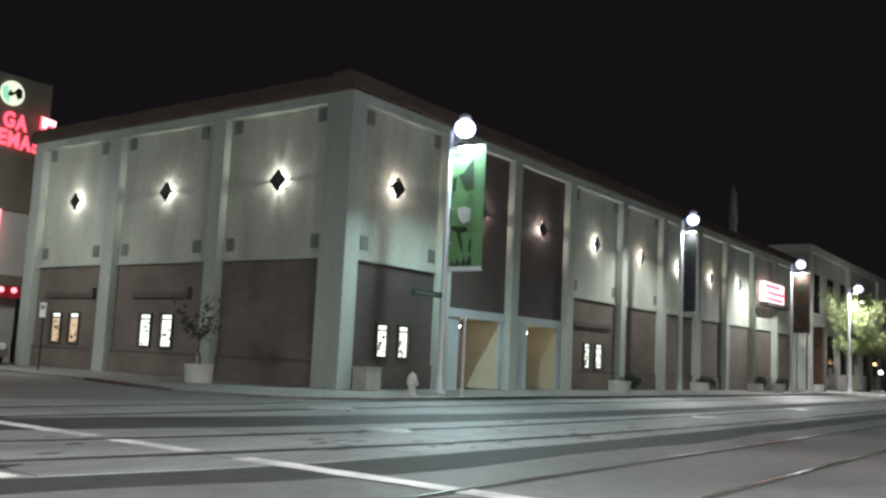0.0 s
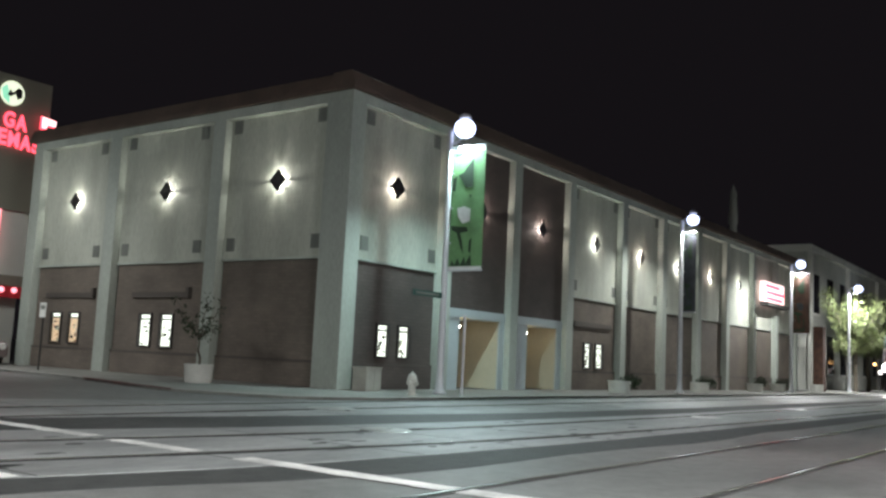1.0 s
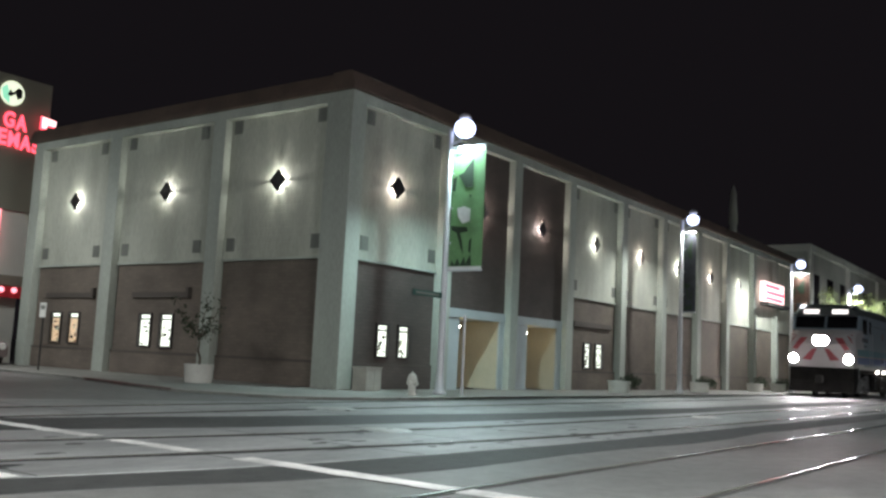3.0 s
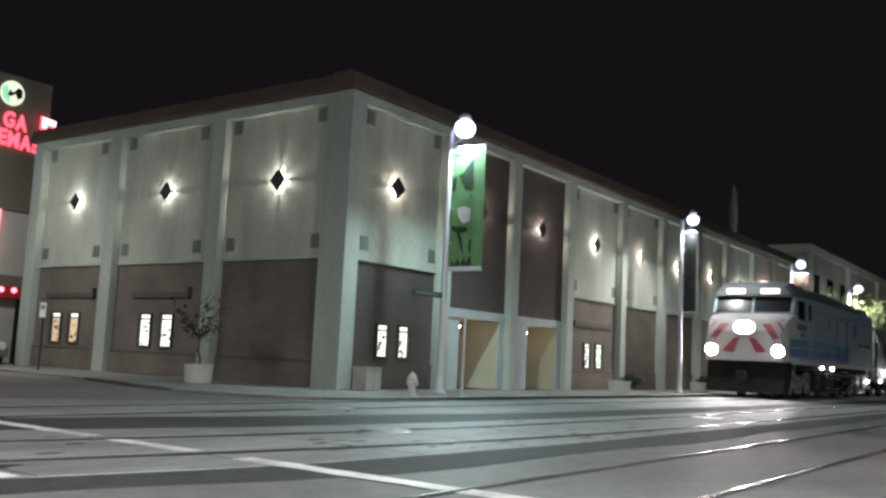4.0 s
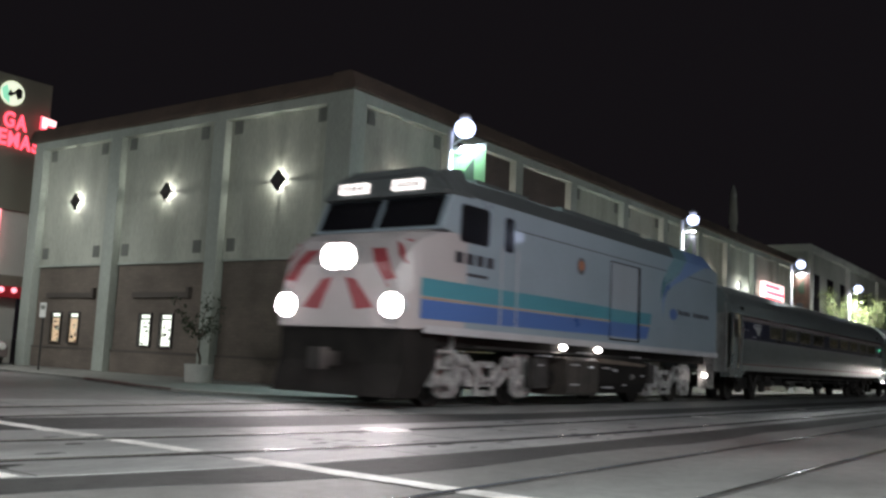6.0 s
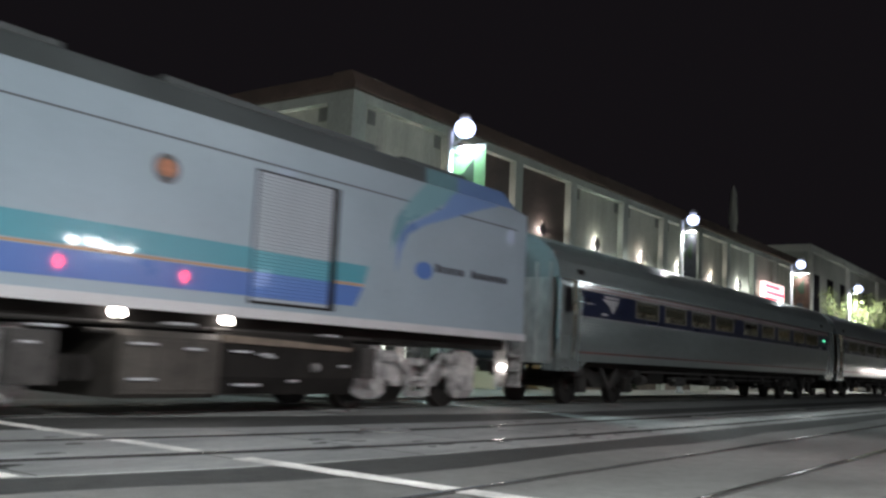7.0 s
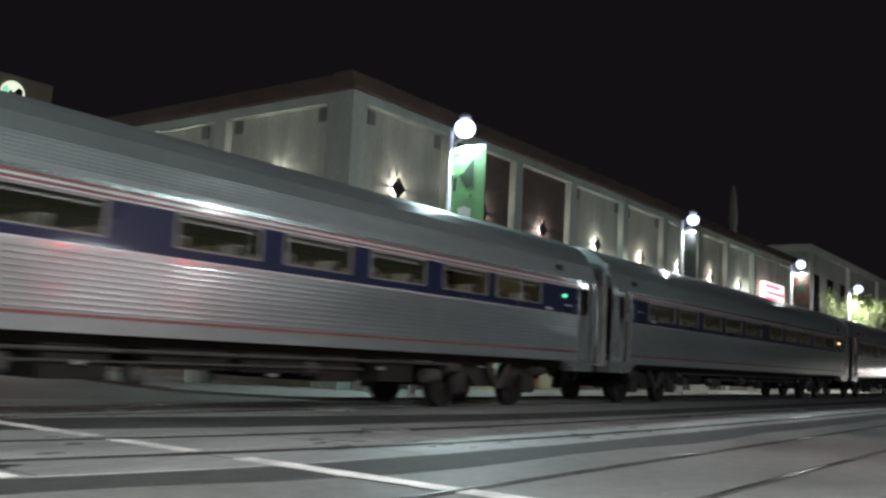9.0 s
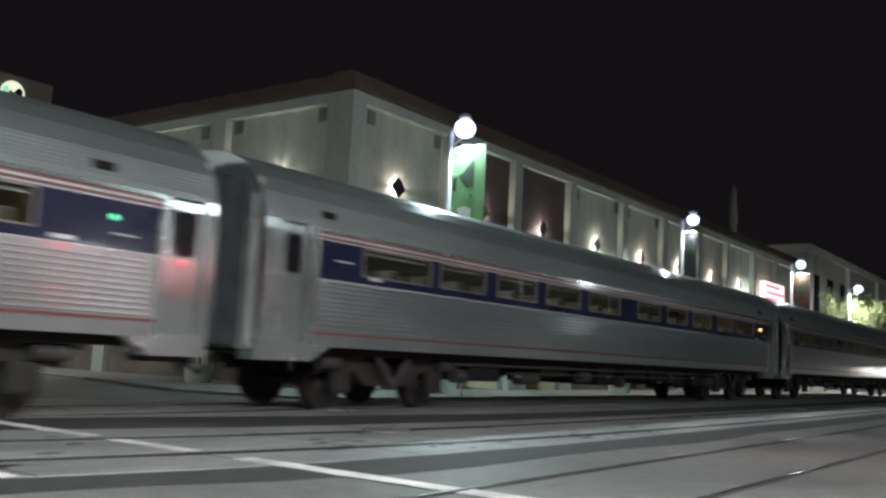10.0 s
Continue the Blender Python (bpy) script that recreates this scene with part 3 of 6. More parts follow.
# the core is cut back behind the entrances by building it in front of the block
for y0, y1, k in ((0.60, 4.85, 0), (5.35, 9.75, 1), (10.32, 14.2, 2)):
    bm = B()
    box(bm, RECESS, 0.9, y0, y1, SPLIT, BEAM_LOW)
    part("upper_panel", bm, STUCCO, building, "grey green stucco panel")
    bm = B()
    box(bm, RECESS - 0.05, RECESS + 0.1, y0, y1, SPLIT - 0.03, SPLIT + 0.03)
    part("ledge", bm, COLUMN, building)
    bm = B()
    if k == 0:
        box(bm, RECESS + 0.04, 0.9, y0, y1, 0.05, SPLIT - 0.03)
    else:
        us = ((6.88, 7.40), (7.89, 8.41)) if k == 1 else ((11.62, 12.15), (12.64, 13.17))
        za, zb = 0.92, 1.84
        cuts = [y0] + [c for u in us for c in u] + [y1]
        for i in range(0, 6, 2):
            box(bm, RECESS + 0.04, 0.9, cuts[i], cuts[i + 1], 0.05, SPLIT - 0.03)
        for u in us:
            box(bm, RECESS + 0.04, 0.9, u[0], u[1], 0.05, za)
            box(bm, RECESS + 0.04, 0.9, u[0], u[1], zb, SPLIT - 0.03)
            box(bm, RECESS + 0.12, 0.9, u[0], u[1], za, zb)
            wall_window(u[0], u[1], za, zb, "left", k == 2, building)
        a, b = (6.15, 8.85) if k == 1 else (10.85, 13.55)
        b2 = B()
        box(b2, RECESS - 0.05, RECESS + 0.04, a, b, 2.36, 2.52)
        box(b2, RECESS - 0.09, RECESS + 0.04, a - 0.02, a + 0.10, 2.34, 2.66)
        part("awning_box", b2, AWNING, building, "dark closed awning box")
    part("brick_panel", bm, BRICK, building, "brown brick ground floor panel")
    bm = B()
    box(bm, RECESS - 0.015, RECESS + 0.038, y0, y1, 0.06, 0.68)
    pl = part("plinth", bm, BRICK, building, "low brick plinth")
    bm = B()
    box(bm, RECESS - 0.03, RECESS + 0.038, y0, y1, 0.682, 0.74)
    part("plinth_cap", bm, AWNING, pl, "dark moulded cap of the plinth")
    for u in (y0 + 0.66, y1 - 0.30):
        vent_box(u, 7.26, "left")
        vent_box(u, 3.86, "left")
bm = B()
turned(bm, 44.75, 5.0, 0.0, [(0.30, 0), (0.25, 11.0), (0.31, 11.05), (0.31, 11.5), (0.22, 12.9), (0.26, 12.95), (0.20, 13.3), (0.04, 13.75)], 14)
ch = part("chimney", bm, FAR_WALL, None)
tagged(ch, "tall thin dim chimney behind the roofs", "chimney")
ch.location = (0, 0, 0)


# diamond wall lamps
def wall_lamp(u, z, face, colour, watts):
    m = pose(u, RECESS, z) if face == "right" else pose(RECESS, u, z, 0, 0, -90)
    lamp = thing("wall_lamp", m, "black steel diamond plate lamp glowing onto the stucco wall", "wall lamp", "diamond lamps on the facade")
    bm = B()
    slab(bm, [(0, -0.31), (0.31, 0), (0, 0.31), (-0.31, 0)], "y", -0.09, -0.078)
    part("plate", bm, BLACK, lamp)
    for cx, cz in ((0.26, 0), (-0.26, 0), (0, 0.26), (0, -0.26)):
        bm = B()
        box(bm, cx - 0.017, cx + 0.017, -0.078, 0.0, cz - 0.02, cz + 0.02)
        part("stay", bm, BLACK, lamp, "short black stay holding a corner of the plate")
    bm = B()
    for ax, az in ((1, 1), (-1, 1), (1, -1), (-1, -1)):
        ball(bm, (0.075 * ax, -0.035, 0.075 * az), 0.022, 1.0, 2)
    part("bulb", bm, LAMP_COOL, lamp, "bright bulbs behind the plate")
    w = lamp.matrix_basis @ Vector((0, -0.055, 0))
    lamp_light("lamp_glow", w.x, w.y, w.z, watts, colour, 0.035)


COOL, WARM = (1.0, 1.0, 0.92), (1.0, 0.86, 0.78)
for u, c in ((2.24, WARM), (6.52, WARM), (10.3, WARM), (14.5, COOL), (18.7, WARM), (22.85, COOL), (27.1, WARM), (31.4, COOL), (39.4, WARM)):
    wall_lamp(u, 5.55, "right", c, SCONCE_W)
for u in (2.75, 7.55, 12.3):
    wall_lamp(u, 5.58, "left", COOL, SCONCE_W)
for x in (5.68, 9.70):
    bm = B()
    ball(bm, (0, 0, 0), 0.07)
    bl = part("entrance_lamp", bm, DOOR_GLOW)
    bl.location = (x, 0.36, 1.92)
    tagged(bl, "small bright wall lamp in the entrance", "lamp", "entrance lamps")
    lamp_light("entrance_light", x + 0.16, 0.45, 1.86, 9.0, (1.0, 0.62, 0.22), 0.05)

# lit sign on the facade
sign = thing("wall_sign", pose(36.4, -0.2, 5.35), "lit red and white sign on a dark bracket", "sign")
bm = B()
box(bm, -1.9, 1.9, 0.0, 0.25, -0.35, 0.75)
part("panel", bm, NEON_WHITE, sign)
bm = B()
for z, a, b in ((0.52, -1.75, 1.0), (0.16, -1.6, 1.8), (-0.18, -1.75, 1.5)):
    box(bm, a, b, -0.02, 0.0, z - 0.085, z + 0.085)
part("letter_bars", bm, NEON_RED, sign, "red bars of lettering")
bm = B()
box(bm, -2.1, 2.1, -0.25, 0.2, -0.62, -0.42)
part("shelf", bm, TRIM_DARK, sign)


# ---- street lamps ----
def street_lamp(x, y, h, arm, watts, banner=None, group="street lamps", lean=(0, -0.55), cone=132, base=0.05, colour=LAMP_COLOUR, soft=0.2, wide=1.0, globe=1.0, lens=LAMP_GLOW, side=-0.035):
    lamp = thing("street_lamp", pose(x, y, base), "tall pale steel street lamp with a round bright head", "street lamp", group)
    bm = B()
    turned(bm, 0, 0, 0, [(0.17, 0), (0.17, 0.05), (0.11, 0.12), (0.095, 0.5), (0.07, h - 0.15), (0.06, h)], 16)
    part("pole", bm, STEEL, lamp, smooth=True)
    bm = B()
    tube(bm, (0, 0, h - 0.45), (0, -arm, h - 0.24), 0.03)
    tube(bm, (0, 0, h - 0.1), (0, -arm, h + 0.29), 0.018)
    part("arm", bm, STEEL, lamp)
    bm = B()
    turned(bm, 0, -arm, h + 0.24, [(0.16, 0), (0.16, 0.06), (0.10, 0.12), (0.03, 0.15)], 20)
    part("hood", bm, STEEL, lamp, smooth=True)
    bm = B()
    turned(bm, 0, -arm, h - 0.30, [(r * globe, 0.27 + (z - 0.27) * globe) for r, z in ((0.10, 0), (0.23, 0.06), (0.31, 0.17), (0.33, 0.28), (0.31, 0.40), (0.24, 0.50), (0.16, 0.54))], 24)
    part("lens", bm, lens, lamp, "glowing white lens", smooth=True)
    w = lamp.matrix_basis @ Vector((side, -arm, h - 0.38))
    down_light("street_light", w.x, w.y, w.z, watts, colour, soft, lean, cone)
    if banner is not None:
        zt, zb, wd = h - 0.50, h - 3.68, wide
        for z in (zb + 0.7, zb + 1.6, zb + 2.5):
            bm = B()
            box(bm, -0.03, 0.03, -0.15, 0.02, z - 0.025, z + 0.025)
            part("clamp", bm, STEEL, lamp, "steel clamp holding the banner's edge")
        for z in (zt, zb):
            bm = B()
            tube(bm, (0, 0, z), (0, -0.12 - wd, z), 0.022)
            part("banner_rod", bm, STEEL, lamp)
        bm = B()
        box(bm, -0.008, 0.008, -0.10 - wd, -0.10, zb, zt)
        cloth = part("banner", bm, banner, lamp, "hanging street banner with dark printed shapes")
        for pts in (((0.08, 0.955), (0.36, 0.955), (0.28, 0.925), (0.08, 0.92)),
                    ((0.66, 0.905), (0.66, 0.665), (0.44, 0.665), (0.20, 0.77), (0.36, 0.79), (0.42, 0.82)),
                    ((0.04, 0.745), (0.16, 0.765), (0.12, 0.64), (0.02, 0.65)),
                    ((0.55, 0.60), (0.62, 0.605), (0.60, 0.58)),
                    ((0.02, 0.36), (0.52, 0.345), (0.56, 0.31), (0.32, 0.30), (0.40, 0.22), (0.44, 0.13), (0.34, 0.19), (0.22, 0.30), (0.06, 0.325)),
                    ((0.60, 0.23), (0.68, 0.26), (0.66, 0.13), (0.60, 0.15)),
                    ((0.05, 0.035), (0.10, 0.085), (0.18, 0.045), (0.28, 0.095), (0.36, 0.045), (0.48, 0.11), (0.52, 0.05), (0.66, 0.125), (0.70, 0.035))):
            bm = B()
            slab(bm, [(-0.10 - p * wd, zb + q * (zt - zb)) for p, q in pts], "x", -0.0125, -0.0085)
            part("print", bm, BANNER_DARK, cloth, "dark printed shape")
        bm = B()
        slab(bm, [(-0.10 - p * wd, zb + q * (zt - zb)) for p, q in ((0.20, 0.50), (0.40, 0.515), (0.62, 0.49), (0.60, 0.39), (0.38, 0.375), (0.24, 0.43))], "x", -0.0165, -0.0128)
        part("print", bm, BANNER_WHITE if banner is BANNER else BANNER_GREY, cloth, "pale printed patch")
        # The green banner's top strip is white to stand for the lamp's glare.
        bm = B()
        box(bm, -0.011, 0.011, -0.10 - wd, -0.10, zt - 0.13, zt + 0.0)
        part("header", bm, BANNER_WHITE if banner is BANNER else banner, cloth, "top strip of a banner, whitened for glare on the green one")
        bm = B()
        box(bm, -0.011, 0.011, -0.10 - wd, -0.10, zb, zb + 0.10)
        part("footer", bm, BANNER_WHITE if banner is BANNER else banner, cloth, "white banner footer")
    return lamp


street_lamp(1.74, -1.9, 6.8, 0.42, STREET_W * 0.92, BANNER, lean=(0.12, -0.33), cone=157, globe=0.82, side=-0.01, soft=0.1)
street_lamp(17.8, -1.9, 6.85, 0.45, STREET_W * 0.62, BANNER_GREY, colour=FAR_COLOUR, lean=(0, -0.1), cone=165, wide=0.5, globe=0.7, side=0.0, soft=0.08)
street_lamp(33.5, -1.9, 6.8, 0.5, STREET_W * 1.2, BANNER_BROWN, colour=FAR_COLOUR, lean=(0, 0), cone=172, wide=0.85, globe=0.72, side=0.0, soft=0.08)
street_lamp(47.0, -1.9, 6.7, 0.6, STREET_W * 1.9, colour=FAR_COLOUR, cone=176, lean=(0.5, 0.1), globe=0.8)
street_lamp(64.0, -1.9, 6.7, 0.6, STREET_W * 1.8, colour=FAR_COLOUR, cone=170)
# Out-of-view lamps added as fill; the first alone is known from a reflection.
for x, y, h, lean, much in ((5.3, -21.0, 10.7, (-0.3, 0.5), 0.14), (-12.0, -21.0, 10.0, (-0.05, 0.5), 1.5), (36.0, -21.5, 10.2, (0, 0.2), 0.12), (3.0, -16.6, 6.4, (0.1, -0.4), 0.22), (17.0, -16.6, 6.4, (0.1, -0.4), 0.65), (-19.5, -19.0, 7.8, (0.15, 0.3), 3.2), (-33.0, -13.0, 7.8, (0.4, 0.4), 0.5), (-21.0, 7.0, 7.8, (0.5, 0), 0.72), (-6.5, 11.0, 7.8, (0.25, 0.6), 0.42)):
    street_lamp(x, y, h, 0.4, UNSEEN_W * much, group="street lamps across the street", lean=lean, cone=138 if x == -19.5 else 118 if y == -16.6 else 165, base=0.0, colour=UNSEEN_COLOUR, soft=0.55, lens=LAMP_GLOW if y == -16.6 else BRIGHT_GLOW if x == 5.3 else FILL_GLOW)

# tall lamps on the open lot across the street
for x, y, h in ((13.9, -45.0, 7.0), (16.2, -45.0, 6.8), (-6.0, -52.0, 8.0)):
    lt = thing("lot_lamp", pose(x, y, 0), "bright twin headed lamp on the lot across the street", "street lamp", "lot lamps")
    bm = B()
    turned(bm, 0, 0, 0, [(0.16, 0), (0.12, 0.3), (0.07, h)], 12)
    part("pole", bm, STEEL, lt)
    for o in (-0.7, 0.7):
        bm = B()
        box(bm, o - 0.4, o + 0.4, -0.25, 0.25, h - 0.1, h + 0.06)
        hd = part("head", bm, STEEL, lt, bevel=0.03)
        bm = B()
        box(bm, o - 0.36, o + 0.36, 0.20, 0.30, h - 0.27, h - 0.09)
        part("lens", bm, LOT_GLOW, hd, "glowing white lens")

# railway crossing signals, off to the side
for px in (-3.0, -6.4):
    cs = thing("crossing_signal", pose(px, -14.7, 0), "railway crossing signal with two red lamps", "signal", "crossing signals")
    bm = B()
    turned(bm, 0, 0, 0, [(0.16, 0), (0.16, 0.05), (0.06, 0.1), (0.06, 3.2), (0.03, 3.25)], 14)
    part("mast", bm, STEEL, cs)
    bm = B()
    tube(bm, (-0.4, 0, 2.65), (0.4, 0, 2.65), 0.03)
    part("arm", bm, STEEL, cs)
    for sx in (-0.4, 0.4):
        bm = B()
        tube(bm, (sx, 0.12, 2.65), (sx, 0.14, 2.65), 0.30, 0.30, 24)
        tube(bm, (sx, -0.02, 2.65), (sx, 0.12, 2.65), 0.16, 0.16, 18)
        bk = part("background_plate", bm, BLACK, cs)
        bm = B()
        tube(bm, (sx, 0.14, 2.65), (sx, 0.16, 2.65), 0.15, 0.12, 20)
        part("lens", bm, SIGNAL_RED if sx > 0 else SIGNAL_OFF, bk, "glowing red lens" if sx > 0 else "unlit red lens")

# street sign on the first pole
sg = thing("street_sign", pose(1.0, -1.95, 2.52), "small green street sign on the lamp pole", "street sign")
bm = B()
box(bm, -0.62, 0.58, -0.01, 0.01, -0.07, 0.07)
part("plate", bm, SIGN_GREEN, sg)
bm = B()
tube(bm, (0.56, 0, 0), (0.68, 0.03, 0), 0.02)
part("clamp", bm, STEEL, sg)
bm = B()
box(bm, -0.5, 0.45, -0.014, -0.0105, -0.03, 0.03)
part("letter_bar", bm, VENT, sg, "pale bar of lettering")


# ---- pavement furniture ----
def leaf_clump(bm, c, r, count, size, rnd):
    for _ in range(count):
        d = Vector((rnd.gauss(0, 1), rnd.gauss(0, 1), rnd.gauss(0, 1)))
        p = Vector(c) + d.normalized() * r * rnd.random() ** 0.4
        a = Vector((rnd.gauss(0, 1), rnd.gauss(0, 1), rnd.gauss(0, 1))).normalized()
        b = a.cross(Vector((rnd.gauss(0, 1), rnd.gauss(0, 1), rnd.gauss(0, 1)))).normalized()
        s = size * rnd.uniform(0.6, 1.3)
        bm.faces.new([bm.verts.new(p + q) for q in (-a * s, b * s * 0.45, a * s, -b * s * 0.45)])


def round_planter(x, y, r, h, shrub, label):
    pl = thing("planter", pose(x, y, 0.05), label, "planter", "planters on the pavement")
    bm = B()
    turned(bm, 0, 0, 0, [(r * 0.90, 0), (r * 0.93, h * 0.1), (r, h * 0.9), (r * 1.03, h * 0.92), (r * 1.03, h), (r * 0.9, h), (r * 0.88, h * 0.9)], 28)
    part("pot", bm, POT, pl, smooth=False)
    bm = B()
    turned(bm, 0, 0, h * 0.86, [(r * 0.86, 0), (r * 0.8, 0.03)], 20)
    part("soil", bm, SOIL, pl)
    if shrub:
        rnd = random.Random(int(x * 10))
        bm = B()
        for _ in range(9):
            leaf_clump(bm, (rnd.uniform(-0.3, 1.5) * r, rnd.uniform(-1.1, 0.1) * r, h + 0.04 + rnd.uniform(-0.12, 0.12)), 0.21, 70, 0.05, rnd)
        part("shrub", bm, LEAF_DARK, pl, "dark low shrub")
    return pl


def branch(bm, a, b, r0, r1, rnd, bend=0.12):
    pts = [Vector(a).lerp(Vector(b), k / 4) + Vector((rnd.uniform(-1, 1), rnd.uniform(-1, 1), rnd.uniform(-0.5, 0.5))) * (bend if 0 < k < 4 else 0) for k in range(5)]
    for k in range(4):
        tube(bm, pts[k], pts[k + 1], r0 + (r1 - r0) * k / 4, r0 + (r1 - r0) * (k + 1) / 4, 7)
    return pts


def small_tree(x, y, z):
    rnd = random.Random(5)
    tr = thing("small_tree", pose(x, y, z), "thin sparse young tree in a white planter", "tree")
    bm = B()
    tips = []
    branch(bm, (0, 0, 0), (0.05, 0.12, 0.75), 0.035, 0.025, rnd, 0.05)
    for e in ((-0.1, 0.55, 1.25), (0.1, -0.5, 1.5), (0.0, 1.1, 1.7), (0.15, 0.1, 1.75), (-0.15, -0.25, 1.0), (0, 0.35, 1.0), (0, -0.45, 0.95)):
        tips += branch(bm, (0.05, 0.12, 0.72), e, 0.02, 0.006, rnd, 0.07)[2:]
    part("trunk", bm, BARK, tr)
    bm = B()
    for t in tips:
        leaf_clump(bm, t, 0.2, 14, 0.06, rnd)
    part("crown", bm, LEAF_DARK, tr, "sparse dark leaves")


round_planter(-1.75, 3.1, 0.36, 0.46, False, "round white concrete planter with a thin young tree")
small_tree(-1.75, 3.1, 0.45)
for x, y, s in ((12.95, -1.6, True), (21.1, -1.5, True), (29.3, -1.3, True), (33.6, -1.2, True), (42.6, -1.0, False)):
    round_planter(x, y, 0.40, 0.42, s, "round white concrete planter with a dark shrub" if s else "round white concrete planter")
bn = thing("bin_cabinet", pose(0.62, -0.45, 0.05), "pale panelled rubbish bin cabinet against the wall", "bin")
bm = B()
box(bm, -0.30, 0.30, -0.22, 0.22, 0, 0.56)
part("body", bm, BIN, bn, bevel=0.015)
for sx in (-0.15, 0.15):
    bm = B()
    box(bm, sx - 0.13, sx + 0.13, -0.232, -0.22, 0.04, 0.50)
    part("panel", bm, BIN, bn)
bm = B()
box(bm, -0.32, 0.32, -0.24, 0.24, 0.56, 0.60)
part("lid", bm, BIN, bn, bevel=0.008)
hy = thing("fire_hydrant", pose(0.08, -2.3, 0.05), "pale painted fire hydrant on the pavement", "hydrant")
bm = B()
turned(bm, 0, 0, 0, [(0.13, 0), (0.13, 0.04), (0.09, 0.05), (0.09, 0.34), (0.12, 0.35), (0.12, 0.39), (0.105, 0.42), (0.095, 0.465), (0.06, 0.505), (0.03, 0.52)], 18)
part("barrel", bm, POT, hy, smooth=False)
for a, b in (((0.08, 0, 0.30), (0.15, 0, 0.30)), ((-0.08, 0, 0.30), (-0.15, 0, 0.30)), ((0, -0.08, 0.28), (0, -0.15, 0.28))):
    bm = B()
    tube(bm, a, b, 0.055)
    part("outlet", bm, POT, hy)
bm = B()
for k in range(8):
    a = 0.785 * k
    tube(bm, (0.105 * math.cos(a), 0.105 * math.sin(a), 0.388), (0.105 * math.cos(a), 0.105 * math.sin(a), 0.405), 0.012, 0.012, 6)
part("flange_bolts", bm, POT, hy)
bm = B()
tube(bm, (0, 0, 0.52), (0, 0, 0.56), 0.022, 0.018, 5)
part("operating_nut", bm, POT, hy)
ps = thing("parking_sign", pose(-1.95, 10.0, 0.05), "white parking sign on a thin steel post", "sign")
bm = B()
tube(bm, (0, 0, 0), (0, 0, 1.95), 0.028)
part("post", bm, TRUCK_DARK, ps)
bm = B()
box(bm, -0.035, -0.025, -0.16, 0.16, 1.55, 1.98)
part("plate", bm, SIGN_WHITE, ps)
bm = B()
box(bm, -0.040, -0.0355, -0.11, 0.11, 1.78, 1.90)
part("letter_bar", bm, VENT, ps)
for x, y, h in ((1.49, -2.75, 1.95),):
    bo = thing("post", pose(x, y, 0.05), "thin pale steel post by the kerb", "post")
    bm = B()
    turned(bm, 0, 0, 0, [(0.06, 0), (0.035, 0.03), (0.035, h), (0.02, h + 0.03)], 12)
    part("shaft", bm, STEEL, bo, smooth=False)

# ---- cinema building behind ----
cin = thing("cinema_building", pose(0, 18, 0), "brown stucco cinema block with red lit signs", "building")
bm = B()
box(bm, -14, 2.3, 0, 14, 5.75, 10.9)
part("tower_wall", bm, TOWER, cin, "brown stucco upper wall")
bm = B()
box(bm, -14, 2.0, 0.25, 14, 3.3, 5.75)
part("white_wall", bm, WHITE_WALL, cin, "pale lit middle wall")
bm = B()
box(bm, -14, 2.0, 0.1, 14, 2.9, 3.3)
part("canopy", bm, TOWER, cin, "brown canopy band")
bm = B()
box(bm, -14, 2.0, 0.6, 14, 0, 2.9)
part("ground_wall", bm, WHITE_WALL, cin)
bm = B()
box(bm, -3.0, 1.9, 0.02, 0.1, 2.45, 2.88)
part("red_canopy_light", bm, RED_DIM, cin, "red glowing canopy edge")
bm = B()
for x in (1.05, 1.55):
    ball(bm, (x, -0.02, 2.74), 0.12, 1.0, 1)
part("red_bulb", bm, NEON_PINK, cin)
bm = B()
box(bm, 0.62, 0.80, 0.1, 0.2, 3.7, 5.75)
part("neon_tube", bm, NEON_PINK, cin, "pink white neon tube")
disc = thing("disc_sign", pose(0.68, 17.93, 10.18), "round lit sign disc with a green patch", "sign")
bm = B()
tube(bm, (0, 0.0, 0), (0, 0.06, 0), 0.47, 0.47, 28)
part("disc", bm, DISC_WHITE, disc)
bm = B()
slab(bm, [(-0.45, 0.1), (-0.36, -0.25), (-0.1, -0.43), (-0.12, -0.1), (-0.25, 0.3)], "y", -0.012, -0.004)
part("green_patch", bm, DISC_GREEN, disc)
bm = B()
slab(bm, [(-0.20, -0.12), (-0.12, 0.12), (0.0, 0.02), (0.2, 0.25), (0.36, 0.2), (0.38, -0.1), (0.2, -0.22), (0.1, 0.0), (-0.05, -0.14)], "y", -0.02, -0.013)
part("dark_patch", bm, BLACK, disc)
ls = thing("letter_sign", pose(0, 17.9, 0), "glowing red sign of two rows of large letters", "sign")


def letter(ch, x0, x1, z0, z1, parent):
    """One raised letter fitted into a box on the wall."""
    cu = bpy.data.curves.new("letter", "FONT")
    cu.body, cu.extrude, cu.offset = ch, 0.02, 0.03
    tmp = new("letter", cu)
    me = bpy.data.meshes.new_from_object(tmp.evaluated_get(bpy.context.evaluated_depsgraph_get()))
    bpy.data.objects.remove(tmp)
    xs, ys = [v.co.x for v in me.vertices], [v.co.y for v in me.vertices]
    for v in me.vertices:
        v.co = (x0 + (x1 - x0) * (v.co.x - min(xs)) / (max(xs) - min(xs)), 0.03 - v.co.z, z0 + (z1 - z0) * (v.co.y - min(ys)) / (max(ys) - min(ys)))
    me.materials.clear()
    me.materials.append(NEON_RED)
    ob = new("letter", me)
    ob.parent = parent


